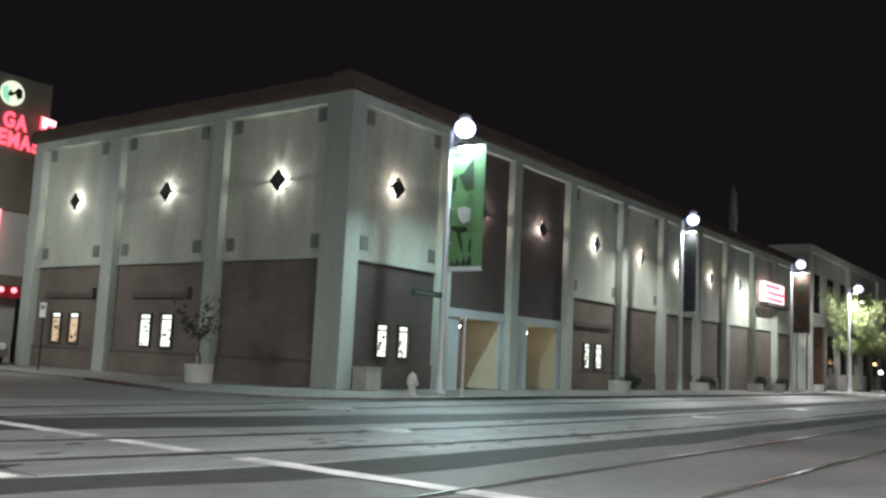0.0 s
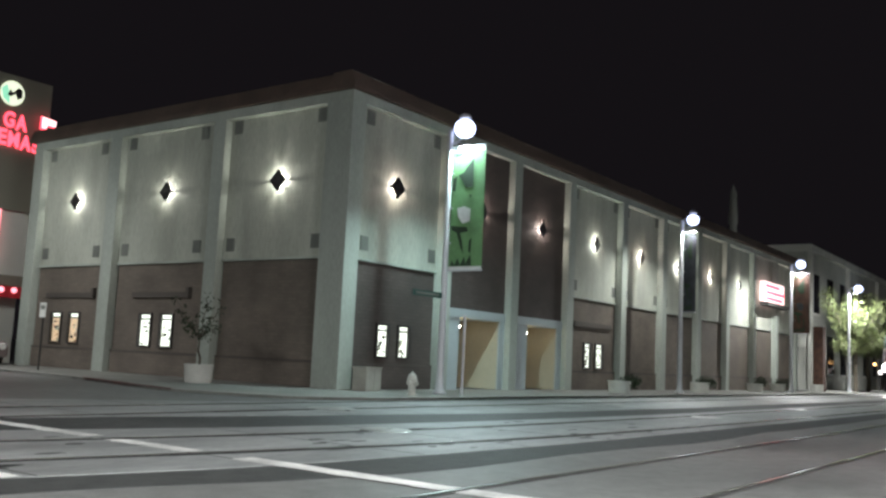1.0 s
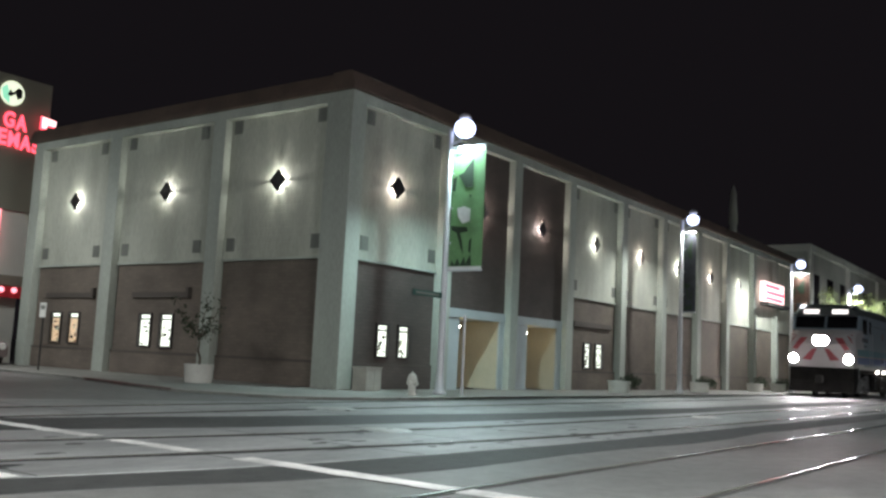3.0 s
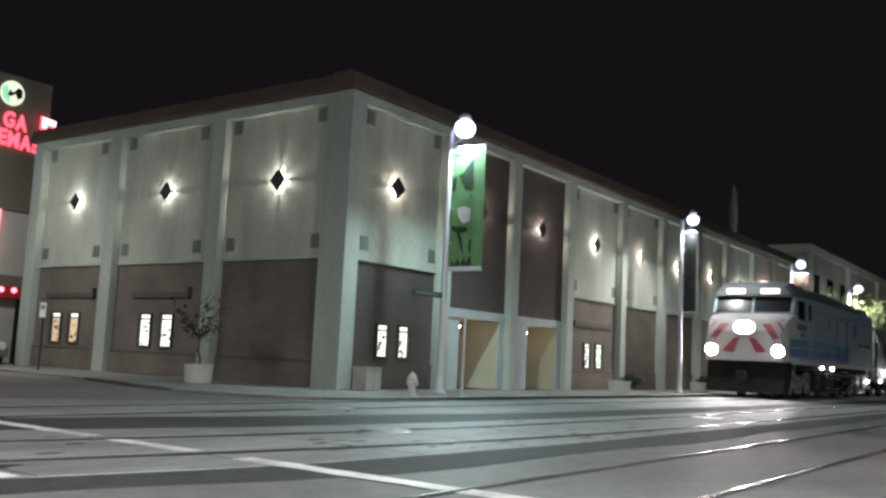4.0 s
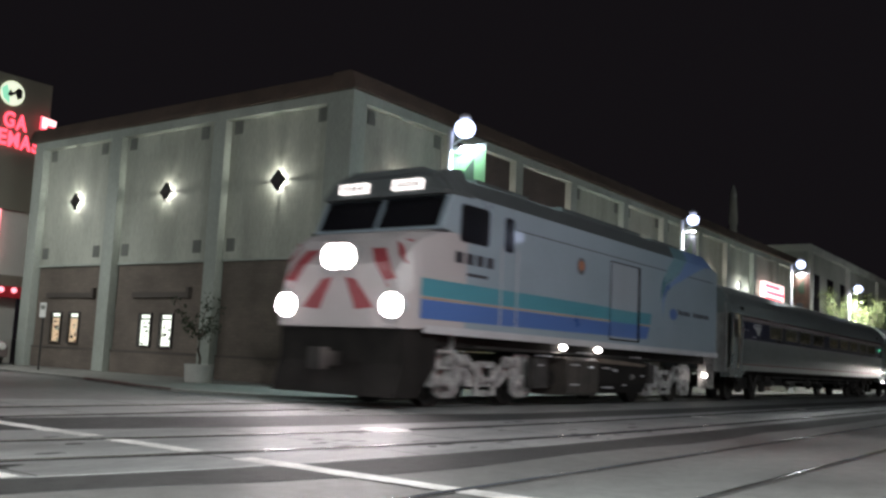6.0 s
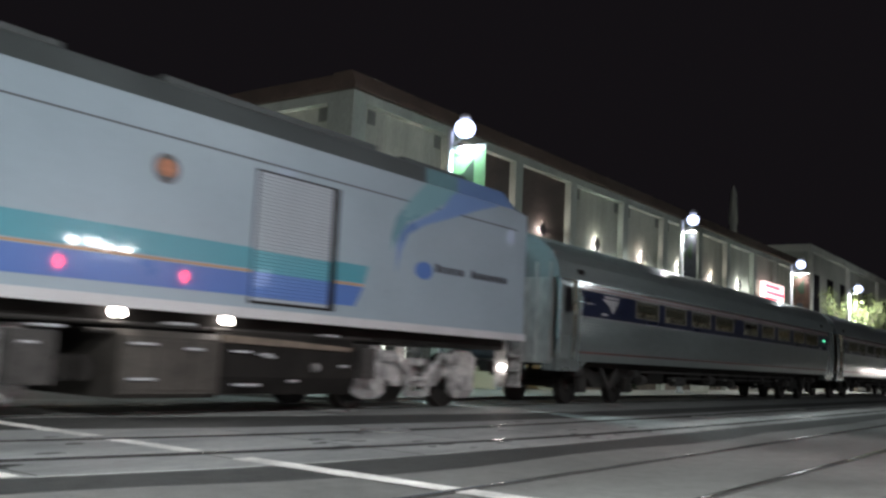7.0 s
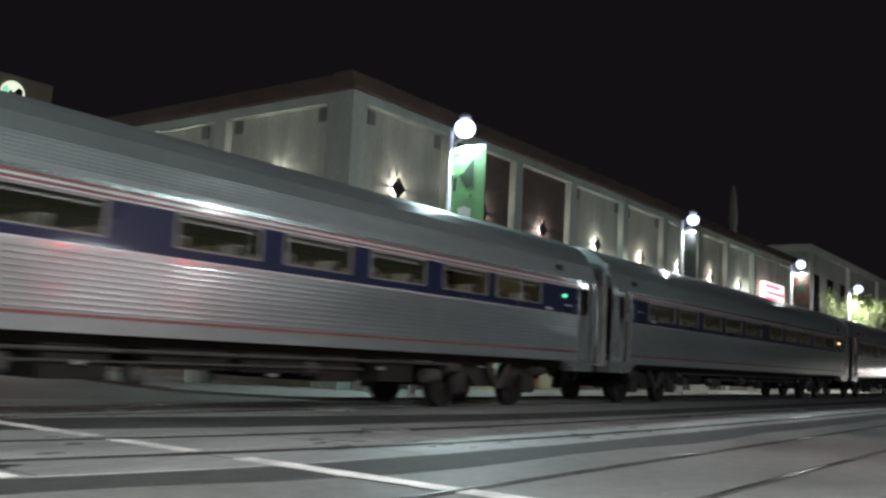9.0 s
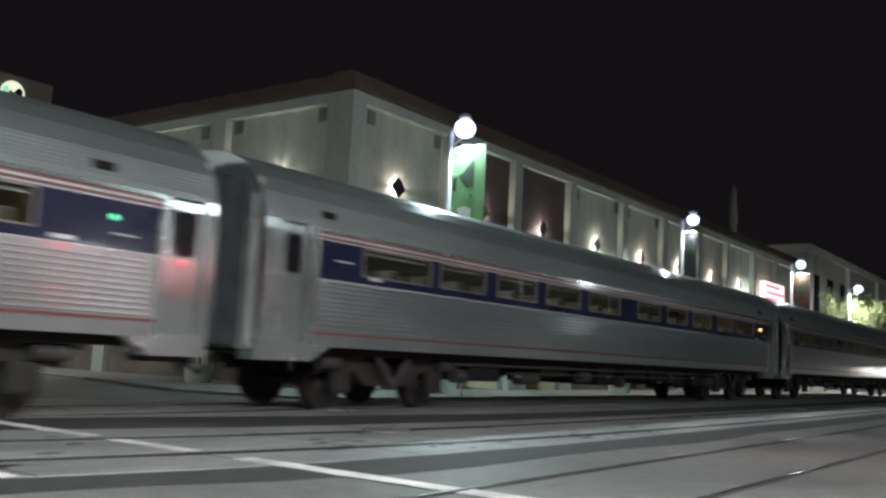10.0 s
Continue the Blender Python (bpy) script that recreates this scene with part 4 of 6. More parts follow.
for ch, x0, x1, z0, z1 in (("G", 0.44, 0.86, 8.86, 9.46), ("A", 0.92, 1.36, 8.82, 9.42), ("E", 0.28, 0.62, 8.16, 8.76), ("M", 0.68, 1.11, 8.13, 8.72), ("A", 1.16, 1.60, 8.10, 8.68), ("S", 1.65, 1.95, 8.08, 8.62)):
    letter(ch, x0, x1, z0, z1, ls)
ar = thing("pointer_sign", pose(2.15, 17.6, 9.32), "white red glowing pointer shaped sign", "sign")
bm = B()
slab(bm, [(-0.32, 0.17), (0.22, 0.10), (0.20, -0.10), (-0.14, -0.07), (-0.16, -0.24), (-0.31, -0.24)], "y", 0, 0.1)
part("shape", bm, NEON_WHITE, ar)
bm = B()
slab(bm, [(-0.36, 0.21), (0.27, 0.14), (0.25, -0.15), (-0.10, -0.12), (-0.12, -0.29), (-0.36, -0.29)], "y", 0.1, 0.16)
part("back", bm, NEON_RED, ar)
bm = B()
box(bm, -0.2, 0.1, 0.16, 0.42, -0.05, 0.05)
part("bracket", bm, BLACK, ar)
# parked car end and post beside the cinema
def parked_car(m, label, lit):
    """A saloon, its length along y, its front towards -y."""
    car = thing("parked_car", m, label, "car", "parked cars")
    bm = B()
    slab(bm, [(-2.1, 0.30), (-2.12, 0.62), (-2.0, 0.78), (-1.2, 0.92), (-0.6, 1.42), (0.9, 1.45), (1.6, 0.98), (2.15, 0.9), (2.2, 0.3)], "x", -0.8, 0.8)
    part("body", bm, CAR_PAINT, car, bevel=0.05)
    bm = B()
    slab(bm, [(-1.0, 0.95), (-0.52, 1.36), (0.85, 1.38), (1.4, 0.98)], "x", -0.815, 0.815)
    part("window", bm, PANE_DARK, car)
    bm = B()
    slab(bm, [(-1.17, 0.95), (-0.63, 1.39), (-0.66, 1.40), (-1.20, 0.96)], "x", -0.66, 0.66)
    part("windscreen", bm, PANE_DARK, car)
    for sx in (-0.8, 0.8):
        for sy in (-1.35, 1.35):
            bm = B()
            tube(bm, (sx - 0.1, sy, 0.31), (sx + 0.1, sy, 0.31), 0.31, 0.31, 20)
            wl = part("wheel", bm, RUBBER, car)
            bm = B()
            tube(bm, (sx - 0.105, sy, 0.31), (sx + 0.105, sy, 0.31), 0.19, 0.19, 16)
            part("rim", bm, STEEL, wl)
        bm = B()
        tube(bm, (0.72 * sx, -2.16, 0.66), (0.72 * sx, -2.08, 0.66), 0.11, 0.13, 16)
        part("headlight", bm, CAR_GLOW if lit else SIGN_WHITE, car, "headlight, switched on" if lit else "unlit headlight")


parked_car(pose(-1.3, 16.4, 0.0), "dull dark parked car by the kerb", False)
parked_car(pose(94.0, -16.2, 0.0, 0, 0, -90), "dark car waiting far down the street, headlights on", True)
parked_car(pose(112.0, -18.0, 0.0, 0, 0, -90), "dark car waiting far down the street, headlights on", True)

fs = thing("distant_signal", pose(66, -0.2, 0.05), "distant post with a white and an orange lamp", "signal")
bm = B()
tube(bm, (0, 0, 0), (0, 0, 2.4), 0.06)
part("post", bm, TRUCK_DARK, fs)
for dy, z, r, m in ((-0.1, 1.5, 0.2, NUMBER_GLOW), (0.35, 2.15, 0.13, MARKER_AMBER), (-0.6, 1.35, 0.14, NEON_PINK)):
    bm = B()
    tube(bm, (0, 0, z), (0, dy, z), 0.03)
    hb = part("arm", bm, TRUCK_DARK, fs)
    bm = B()
    ball(bm, (-0.05, dy, z), r, 1, 2)
    part("lens", bm, m, hb, "glowing lamp")

# ---- far right: next block, trees, light in the street ----
far = thing("far_building", pose(0, 0, 0), "dim pale two storey building with a bright cornice", "building")
bm = B()
box(bm, 52.3, 120, 2.0, 30, 0, 10.0)
part("wall", bm, FAR_WALL, far)
bm = B()
box(bm, 52.0, 120.3, 1.7, 30.3, 10.0, 10.5)
part("cornice", bm, FAR_TRIM, far, "bright cornice")
for k in range(14):
    for z in (1.2, 5.6):
        x = 54.5 + 4.3 * k
        bm = B()
        box(bm, x - 0.9, x + 0.9, 1.93, 2.05, z, z + 2.9)
        w = part("window", bm, PANE_DARK, far)
        bm = B()
        box(bm, x - 1.05, x + 1.05, 1.88, 1.99, z - 0.15, z)
        part("sill", bm, FAR_TRIM, w)
for k in range(6):
    bm = B()
    box(bm, 52.3 + 0.0, 52.9, 1.75, 2.1, 0, 10.0) if k == 0 else box(bm, 52.3 + 12 * k, 52.9 + 12 * k, 1.75, 2.1, 0, 10.0)
    part("pilaster", bm, FAR_TRIM, far)
far2 = thing("end_building", pose(0, 0, 0), "dark low building closing the street", "building")
bm = B()
box(bm, 150, 170, -60, 30, 0, 9)
part("wall", bm, FAR_WALL, far2)
across = thing("across_building", pose(0, 0, 0), "dim building across the street behind the camera", "building")
bm = B()
box(bm, -70, 120, -96, -80, 0, 7)
part("wall", bm, FAR_WALL, across)


def tree(x, y, h, r, seed):
    rnd = random.Random(seed)
    tr = thing("tree", pose(x, y, 0.05), "street tree with a broad lamp lit green crown", "tree", "street trees")
    bm = B()
    branch(bm, (0, 0, 0), (0.1, 0.05, h * 0.45), 0.16, 0.11, rnd, 0.06)
    tips = []
    for k in range(14):
        a = 6.283 * k / 14 * 3 + rnd.uniform(-0.3, 0.3)
        e = (r * 0.75 * math.cos(a) * rnd.uniform(0.5, 1), r * 0.75 * math.sin(a) * rnd.uniform(0.5, 1), h * rnd.uniform(0.42, 0.95))
        tips += branch(bm, (0.1, 0.05, h * 0.42), e, 0.07, 0.02, rnd, 0.15)[1:]
    part("trunk", bm, BARK, tr)
    bm = B()
    for t in tips:
        leaf_clump(bm, t, 0.7, 120, 0.08, rnd)
    part("crown", bm, LEAF, tr, "many small green leaves")


tree(49.9, -1.7, 6.9, 2.6, 11)
tree(55.5, -1.4, 7.1, 2.8, 12)
tree(62.0, -1.4, 6.8, 2.8, 13)
# orange brown sign pillar at the end of the facade
pil = thing("advert_pillar", pose(43.6, -0.9, 0.05), "orange brown advertising pillar beside the building", "pillar")
bm = B()
box(bm, -0.35, 0.35, -0.3, 0.3, 0, 4.0)
part("shaft", bm, BANNER_BROWN, pil, bevel=0.03)

# ---- train ----
HALF_LOCO, RAIL_TOP = 1.60, 0.017


def skin(name, side, parts_xz, z_out, material, parent, label=""):
    """A thin painted shape on the locomotive's flat side; side -1 faces the street."""
    bm = B()
    y = side * HALF_LOCO
    slab(bm, parts_xz, "y", y, y + side * z_out)
    return part(name, bm, material, parent, label)


def wheelset(x, parent, r=0.5):
    bm = B()
    tube(bm, (0, -0.95, 0), (0, 0.95, 0), 0.085, 0.085, 10)
    for s in (-1, 1):
        tube(bm, (0, s * 0.66, 0), (0, s * 0.79, 0), r, r - 0.006, 32)
        tube(bm, (0, s * 0.625, 0), (0, s * 0.66, 0), r + 0.028, r + 0.028, 32)
        tube(bm, (0, s * 0.79, 0), (0, s * 0.835, 0), 0.2, 0.16, 18)
        for k in range(6):
            a = k * 1.0472
            tube(bm, (0.32 * math.cos(a), s * 0.785, 0.32 * math.sin(a)), (0.32 * math.cos(a), s * 0.80, 0.32 * math.sin(a)), 0.045, 0.045, 8)
    w = part("wheelset", bm, WHEEL, parent, "steel axle with two wheels")
    w.location = (x, 0, RAIL_TOP + r)
    return w


def truck(x, parent, base, material, r=0.5, heavy=True):
    """The frame, springs and axle boxes of a truck; its wheelsets are parts of the vehicle."""
    bm = B()
    h = base / 2
    for s in (-1, 1):
        y0, y1 = (s * 0.93, s * 1.10) if s > 0 else (s * 1.10, s * 0.93)
        slab(bm, [(x - h - 0.55, 0.60), (x - h - 0.5, 0.85), (x - h + 0.2, 0.95), (x - 0.45, 0.78), (x - 0.4, 0.50), (x + 0.4, 0.50), (x + 0.45, 0.78), (x + h - 0.2, 0.95), (x + h + 0.5, 0.85), (x + h + 0.55, 0.60), (x + h + 0.25, 0.66), (x + h - 0.35, 0.68), (x + 0.62, 0.42), (x - 0.62, 0.42), (x - h + 0.35, 0.68), (x - h - 0.25, 0.66)], "y", y0, y1)
    box(bm, x - 0.3, x + 0.3, -0.95, 0.95, 0.45, 0.8)
    f = part("truck_frame", bm, material, parent, "cast truck frame")
    for s in (-1, 1):
        for dx in (-h, h):
            bm = B()
            box(bm, x + dx - 0.2, x + dx + 0.2, s * 1.12 - 0.07, s * 1.12 + 0.07, 0.30, 0.68)
            part("axle_box", bm, material, f, bevel=0.03)
            for e in (-0.3, 0.3):
                bm = B()
                for k in range(5):
                    tube(bm, (x + dx + e, s * 1.03, 0.66 + 0.07 * k), (x + dx + e, s * 1.03, 0.70 + 0.07 * k), 0.085, 0.085, 10)
                part("coil_spring", bm, material, f)
        if heavy:
            for dx in (-h, h):
                bm = B()
                slab(bm, [(x + dx - 0.46, 0.98), (x + dx - 0.40, 0.30), (x + dx - 0.2, 0.20), (x + dx + 0.2, 0.20), (x + dx + 0.40, 0.30), (x + dx + 0.46, 0.98), (x + dx + 0.25, 1.12), (x + dx - 0.25, 1.12)], "y", *sorted((s * 1.11, s * 1.20)))
                part("pedestal", bm, material, f, "cast axle pedestal", bevel=0.03)
                bm = B()
                tube(bm, (x + dx, s * 1.19, 0.50), (x + dx, s * 1.27, 0.50), 0.17, 0.15, 16)
                part("axle_cap", bm, material, f)
            bm = B()
            for a, b, c, d in ((-0.36, -0.26, 0.24, 0.9), (0.26, 0.36, 0.24, 0.9), (-0.26, 0.26, 0.24, 0.34), (-0.26, 0.26, 0.52, 0.60), (-0.30, 0.30, 0.80, 0.92)):
                box(bm, x + a, x + b, *sorted((s * 1.10, s * 1.18)), c, d)
            part("bolster_bracket", bm, material, f)
            for o in (-1, 1):
                bm = B()
                tube(bm, (x + o * 0.75, s * 1.16, 1.02), (x + o * 0.2, s * 1.16, 0.55), 0.055)
                part("damper", bm, material, f)
            for dx in (-0.95, 0.95):
                bm = B()
                tube(bm, (x + dx - 0.22, s * 1.15, 0.92), (x + dx + 0.22, s * 1.15, 0.92), 0.12, 0.12, 12)
                part("brake_cylinder", bm, material, f)


wheels = []

# -- locomotive: the rear of its body is its origin, its nose points to -x --
loco = thing("locomotive", pose(80.54, -4.23, 0), "pale streamlined diesel locomotive with teal and blue stripes", "locomotive")
bm = B()
slab(bm, [(-1.60, 1.46), (-1.60, 4.02), (-1.30, 4.38), (-0.85, 4.55), (0.85, 4.55), (1.30, 4.38), (1.60, 4.02), (1.60, 1.46)], "x", -13.7, -0.55)
part("body", bm, BODY, loco, "pale grey white body shell")
bm = B()
rows = [[bm.verts.new((x, y * k, z)) for y, z in ((-1.60, 1.46), (-1.60, zt), (-1.30, zt + 0.36 * f), (1.30, zt + 0.36 * f), (1.60, zt), (1.60, 1.46))] for x, k, zt, f in ((-0.55, 1.0, 4.02, 1.0), (0.0, 0.995, 3.96, 0.55))]
for i in range(6):
    bm.faces.new((rows[0][i], rows[1][i], rows[1][(i + 1) % 6], rows[0][(i + 1) % 6]))
bm.faces.new(rows[1])
bmesh.ops.recalc_face_normals(bm, faces=bm.faces)
part("rear_end", bm, BODY, loco)
bm = B()
slab(bm, [(-1.605, 4.02), (-1.31, 4.39), (-0.86, 4.56), (0.86, 4.56), (1.31, 4.39), (1.605, 4.02), (1.55, 4.06), (1.26, 4.36), (-1.26, 4.36), (-1.55, 4.06)], "x", -14.25, -0.5)
part("roof_cover", bm, ROOF_GREY, loco, "dark grey roof")
for x0, x1, z in ((-12.3, -10.2, 4.66), (-8.6, -4.0, 4.68), (-3.2, -1.2, 4.64)):
    bm = B()
    box(bm, x0, x1, -0.8, 0.8, 4.55, z)
    hatch = part("roof_hatch", bm, ROOF_GREY, loco, bevel=0.015)
    for k in range(int((x1 - x0) / 0.6)):
        bm = B()
        box(bm, x0 + 0.05 + 0.6 * k, x0 + 0.5 + 0.6 * k, -0.72, 0.72, z, z + 0.03)
        part("louvre", bm, ROOF_GREY, hatch)


def nose_ring(bm, x, hw, hwt, z0, z1, ch):
    return [bm.verts.new(c) for c in ((x, -hw, z0), (x, -hw, z0 + 0.45 * (z1 - z0)), (x, -hwt, z1 - ch), (x, -hwt + 0.35, z1), (x, hwt - 0.35, z1), (x, hwt, z1 - ch), (x, hw, z0 + 0.45 * (z1 - z0)), (x, hw, z0))]


# nose: a blunt wedge in front of the cab
bm = B()
rings = [nose_ring(bm, -13.7, 1.60, 1.60, 1.46, 3.36, 0.02), nose_ring(bm, -14.6, 1.60, 1.56, 1.46, 3.28, 0.08), nose_ring(bm, -15.05, 1.59, 1.52, 1.44, 3.18, 0.16), nose_ring(bm, -15.25, 1.57, 1.47, 1.42, 3.04, 0.18)]
tip = nose_ring(bm, -15.5, 1.45, 1.32, 1.42, 2.55, 0.16)
rings.append(tip)
for p, q in zip(rings, rings[1:]):
    for k in range(8):
        bm.faces.new((p[k], q[k], q[(k + 1) % 8], p[(k + 1) % 8]))
bm.faces.new(tip)
bm.faces.new(rings[0][::-1])
bmesh.ops.recalc_face_normals(bm, faces=bm.faces)
nose = part("nose", bm, NOSE_WHITE, loco, "white and red striped nose", bevel=0.02)
# cab over the nose: raked windscreen, roof brow
bm = B()
slab(bm, [(-13.6, 3.2), (-14.55, 3.30), (-14.25, 3.98), (-13.6, 4.0)], "y", -1.59, 1.59)
part("cab", bm, BODY, loco, "cab front", bevel=0.03)
bm = B()
rows = [[bm.verts.new(c) for c in ((x, -w, 3.985), (x, -w, z1), (x, -w + 0.3, z2), (x, w - 0.3, z2), (x, w, z1), (x, w, 3.985))] for x, w, z1, z2 in ((-13.6, 1.605, 4.06, 4.58), (-14.1, 1.59, 4.06, 4.50), (-14.40, 1.50, 4.05, 4.36), (-14.46, 1.40, 4.02, 4.10))]
for p, q in zip(rows, rows[1:]):
    for i in range(6):
        bm.faces.new((p[i], q[i], q[(i + 1) % 6], p[(i + 1) % 6]))
bm.faces.new(rows[0])
bm.faces.new(rows[-1])
bmesh.ops.recalc_face_normals(bm, faces=bm.faces)
part("roof_brow", bm, ROOF_GREY, loco, "dark grey roof brow")
for y0, y1 in ((-1.45, -0.06), (0.06, 1.45)):
    bm = B()
    slab(bm, [(-14.555, 3.36), (-14.29, 3.95), (-14.25, 3.94), (-14.515, 3.35)], "y", y0, y1)
    part("windscreen", bm, PANE_CAB, loco, "dark windscreen")
for y0, y1 in ((-1.02, -0.32), (0.32, 1.02)):
    bm = B()
    slab(bm, [(-14.50, 4.08), (-14.47, 4.28), (-14.36, 4.28), (-14.40, 4.08)], "y", y0, y1)
    board = part("number_board", bm, NUMBER_GLOW, loco, "lit white number board")
    for k in range(4):
        bm = B()
        a = y0 + 0.07 + 0.15 * k
        slab(bm, [(-14.507, 4.12), (-14.484, 4.245), (-14.47, 4.245), (-14.49, 4.12)], "y", a, a + 0.09)
        part("letter_bar", bm, INK, board, "dark bar of lettering")
# red stripes on the nose's front, slanting from the middle down to the corners


def nose_x(z, y):
    """How far forward the nose's skin lies, roughly, at a height and distance from the middle."""
    zz = float(np.interp(z, [1.42, 1.88, 2.55, 3.00, 3.16, 3.28], [-15.5, -15.5, -15.5, -15.25, -15.05, -14.6]))
    return zz + 0.25 * max(0.0, (abs(y) - 1.34)) / 0.16 - 0.014


for s in (-1, 1):
    for a, b, c, d in (((0.50, 3.02), (0.86, 3.02), (1.42, 2.16), (1.18, 2.12)), ((0.16, 2.33), (0.40, 2.29), (0.86, 1.78), (0.44, 1.74)), ((1.12, 3.02), (1.40, 3.02), (1.46, 2.62), (1.44, 2.55))):
        bm = B()
        n = 6
        rows = []
        for k in range(n + 1):
            t = k / n
            p = [a[i] + (d[i] - a[i]) * t for i in (0, 1)]
            q = [b[i] + (c[i] - b[i]) * t for i in (0, 1)]
            rows.append([bm.verts.new((nose_x(w[1], w[0]), s * w[0], w[1])) for w in (p, q)] + [bm.verts.new((nose_x(w[1], w[0]) + 0.08, s * w[0], w[1])) for w in (q, p)])
        for u, w in zip(rows, rows[1:]):
            for i in range(4):
                bm.faces.new((u[i], w[i], w[(i + 1) % 4], u[(i + 1) % 4]))
        bm.faces.new(rows[0])
        bm.faces.new(rows[-1][::-1])
        bmesh.ops.recalc_face_normals(bm, faces=bm.faces)
        part("nose_stripe", bm, RED_PAINT, nose, "dark red slanting stripe")
# headlights, their lenses enlarged to stand for glare
for y, z, r, x in ((-0.14, 2.70, 0.235, -15.52), (0.14, 2.70, 0.235, -15.52), (-1.27, 1.82, 0.225, -15.50), (1.27, 1.82, 0.225, -15.50)):
    bm = B()
    tube(bm, (x + 0.28, y, z), (x - 0.02, y, z), r + 0.035, r + 0.03, 20)
    hl = part("headlight", bm, STEEL, loco, "round headlight housing")
    bm = B()
    for vt in ball(bm, (0, 0, 0), r, 1.0, 3):
        vt.co = (x - 0.005 + 0.28 * vt.co.x, y + vt.co.y, z + vt.co.z)
    part("lens", bm, HEADLIGHT, hl, "blazing white lens")
# pilot, coupler, steps
bm = B()
slab(bm, [(-15.40, 1.42), (-15.40, 0.80), (-15.58, 0.22), (-14.9, 0.22), (-14.4, 0.80), (-14.4, 1.42)], "y", -1.48, 1.48)
part("pilot", bm, UNDER, loco, "dark pilot plough", bevel=0.02)
bm = B()
box(bm, -15.9, -15.3, -0.12, 0.12, 0.72, 0.98)
box(bm, -16.05, -15.8, -0.17, 0.13, 0.66, 1.04)
part("coupler", bm, TRUCK_DARK, loco, bevel=0.02)
bm = B()
box(bm, 0.0, 0.55, -0.12, 0.12, 0.72, 0.98)
part("coupler", bm, TRUCK_DARK, loco)
bm = B()
box(bm, -14.4, -0.2, -1.35, 1.35, 1.16, 1.46)
part("underframe", bm, UNDER, loco, "dark underframe")
bm = B()
slab(bm, [(-1.40, 0.30), (-1.52, 0.55), (-1.52, 1.0), (-1.40, 1.16), (1.40, 1.16), (1.52, 1.0), (1.52, 0.55), (1.40, 0.30)], "x", -7.88, -5.1)
part("fuel_tank", bm, UNDER, loco, "dark fuel tank")
bm = B()
slab(bm, [(-1.46, 0.26), (-1.53, 0.32), (-1.53, 1.04), (-1.44, 1.12), (1.44, 1.12), (1.53, 1.04), (1.53, 0.32), (1.46, 0.26)], "x", -9.5, -7.9)
case = part("equipment_case", bm, CASE, loco, "dirty grey brown equipment case under the frame")
for s in (-1, 1):
    for x0, x1 in ((-9.46, -8.98), (-8.95, -8.42), (-8.39, -7.94)):
        bm = B()
        box(bm, x0, x1, *sorted((s * 1.53, s * 1.545)), 0.36, 1.0)
        part("case_door", bm, CASE, case, bevel=0.006)
    bm = B()
    slab(bm, [(-7.88, 1.12), (-7.88, 1.02), (-5.3, 0.97), (-5.2, 1.03), (-6.9, 1.10)], "y", *sorted((s * 1.40, s * 1.56)))
    part("tank_ledge", bm, LEDGE_TAN, loco, "tan ledge along the tank's top")
    for x, z, w in ((-9.35, 0.94, 0.36), (-8.5, 0.90, 0.26), (-7.7, 0.90, 0.30), (-7.2, 0.87, 0.2), (-9.35, 0.50, 0.36), (-7.62, 0.44, 0.42), (-10.7, 1.10, 0.4), (-8.8, 1.22, 0.4), (-5.9, 1.2, 0.3)):
        bm = B()
        tube(bm, (x, s * 1.575, z), (x + w, s * 1.575, z), 0.02, 0.02, 8)
        tube(bm, (x, s * 1.40, z), (x, s * 1.575, z), 0.014, 0.014, 6)
        tube(bm, (x + w, s * 1.40, z), (x + w, s * 1.575, z), 0.014, 0.014, 6)
        part("grab_handle", bm, STEEL, loco, "bright steel grab handle")
bm = B()
for x in (-10.1, -9.85):
    tube(bm, (x, -1.35, 0.62), (x, 1.35, 0.62), 0.16, 0.16, 14)
part("air_tank", bm, UNDER, loco)
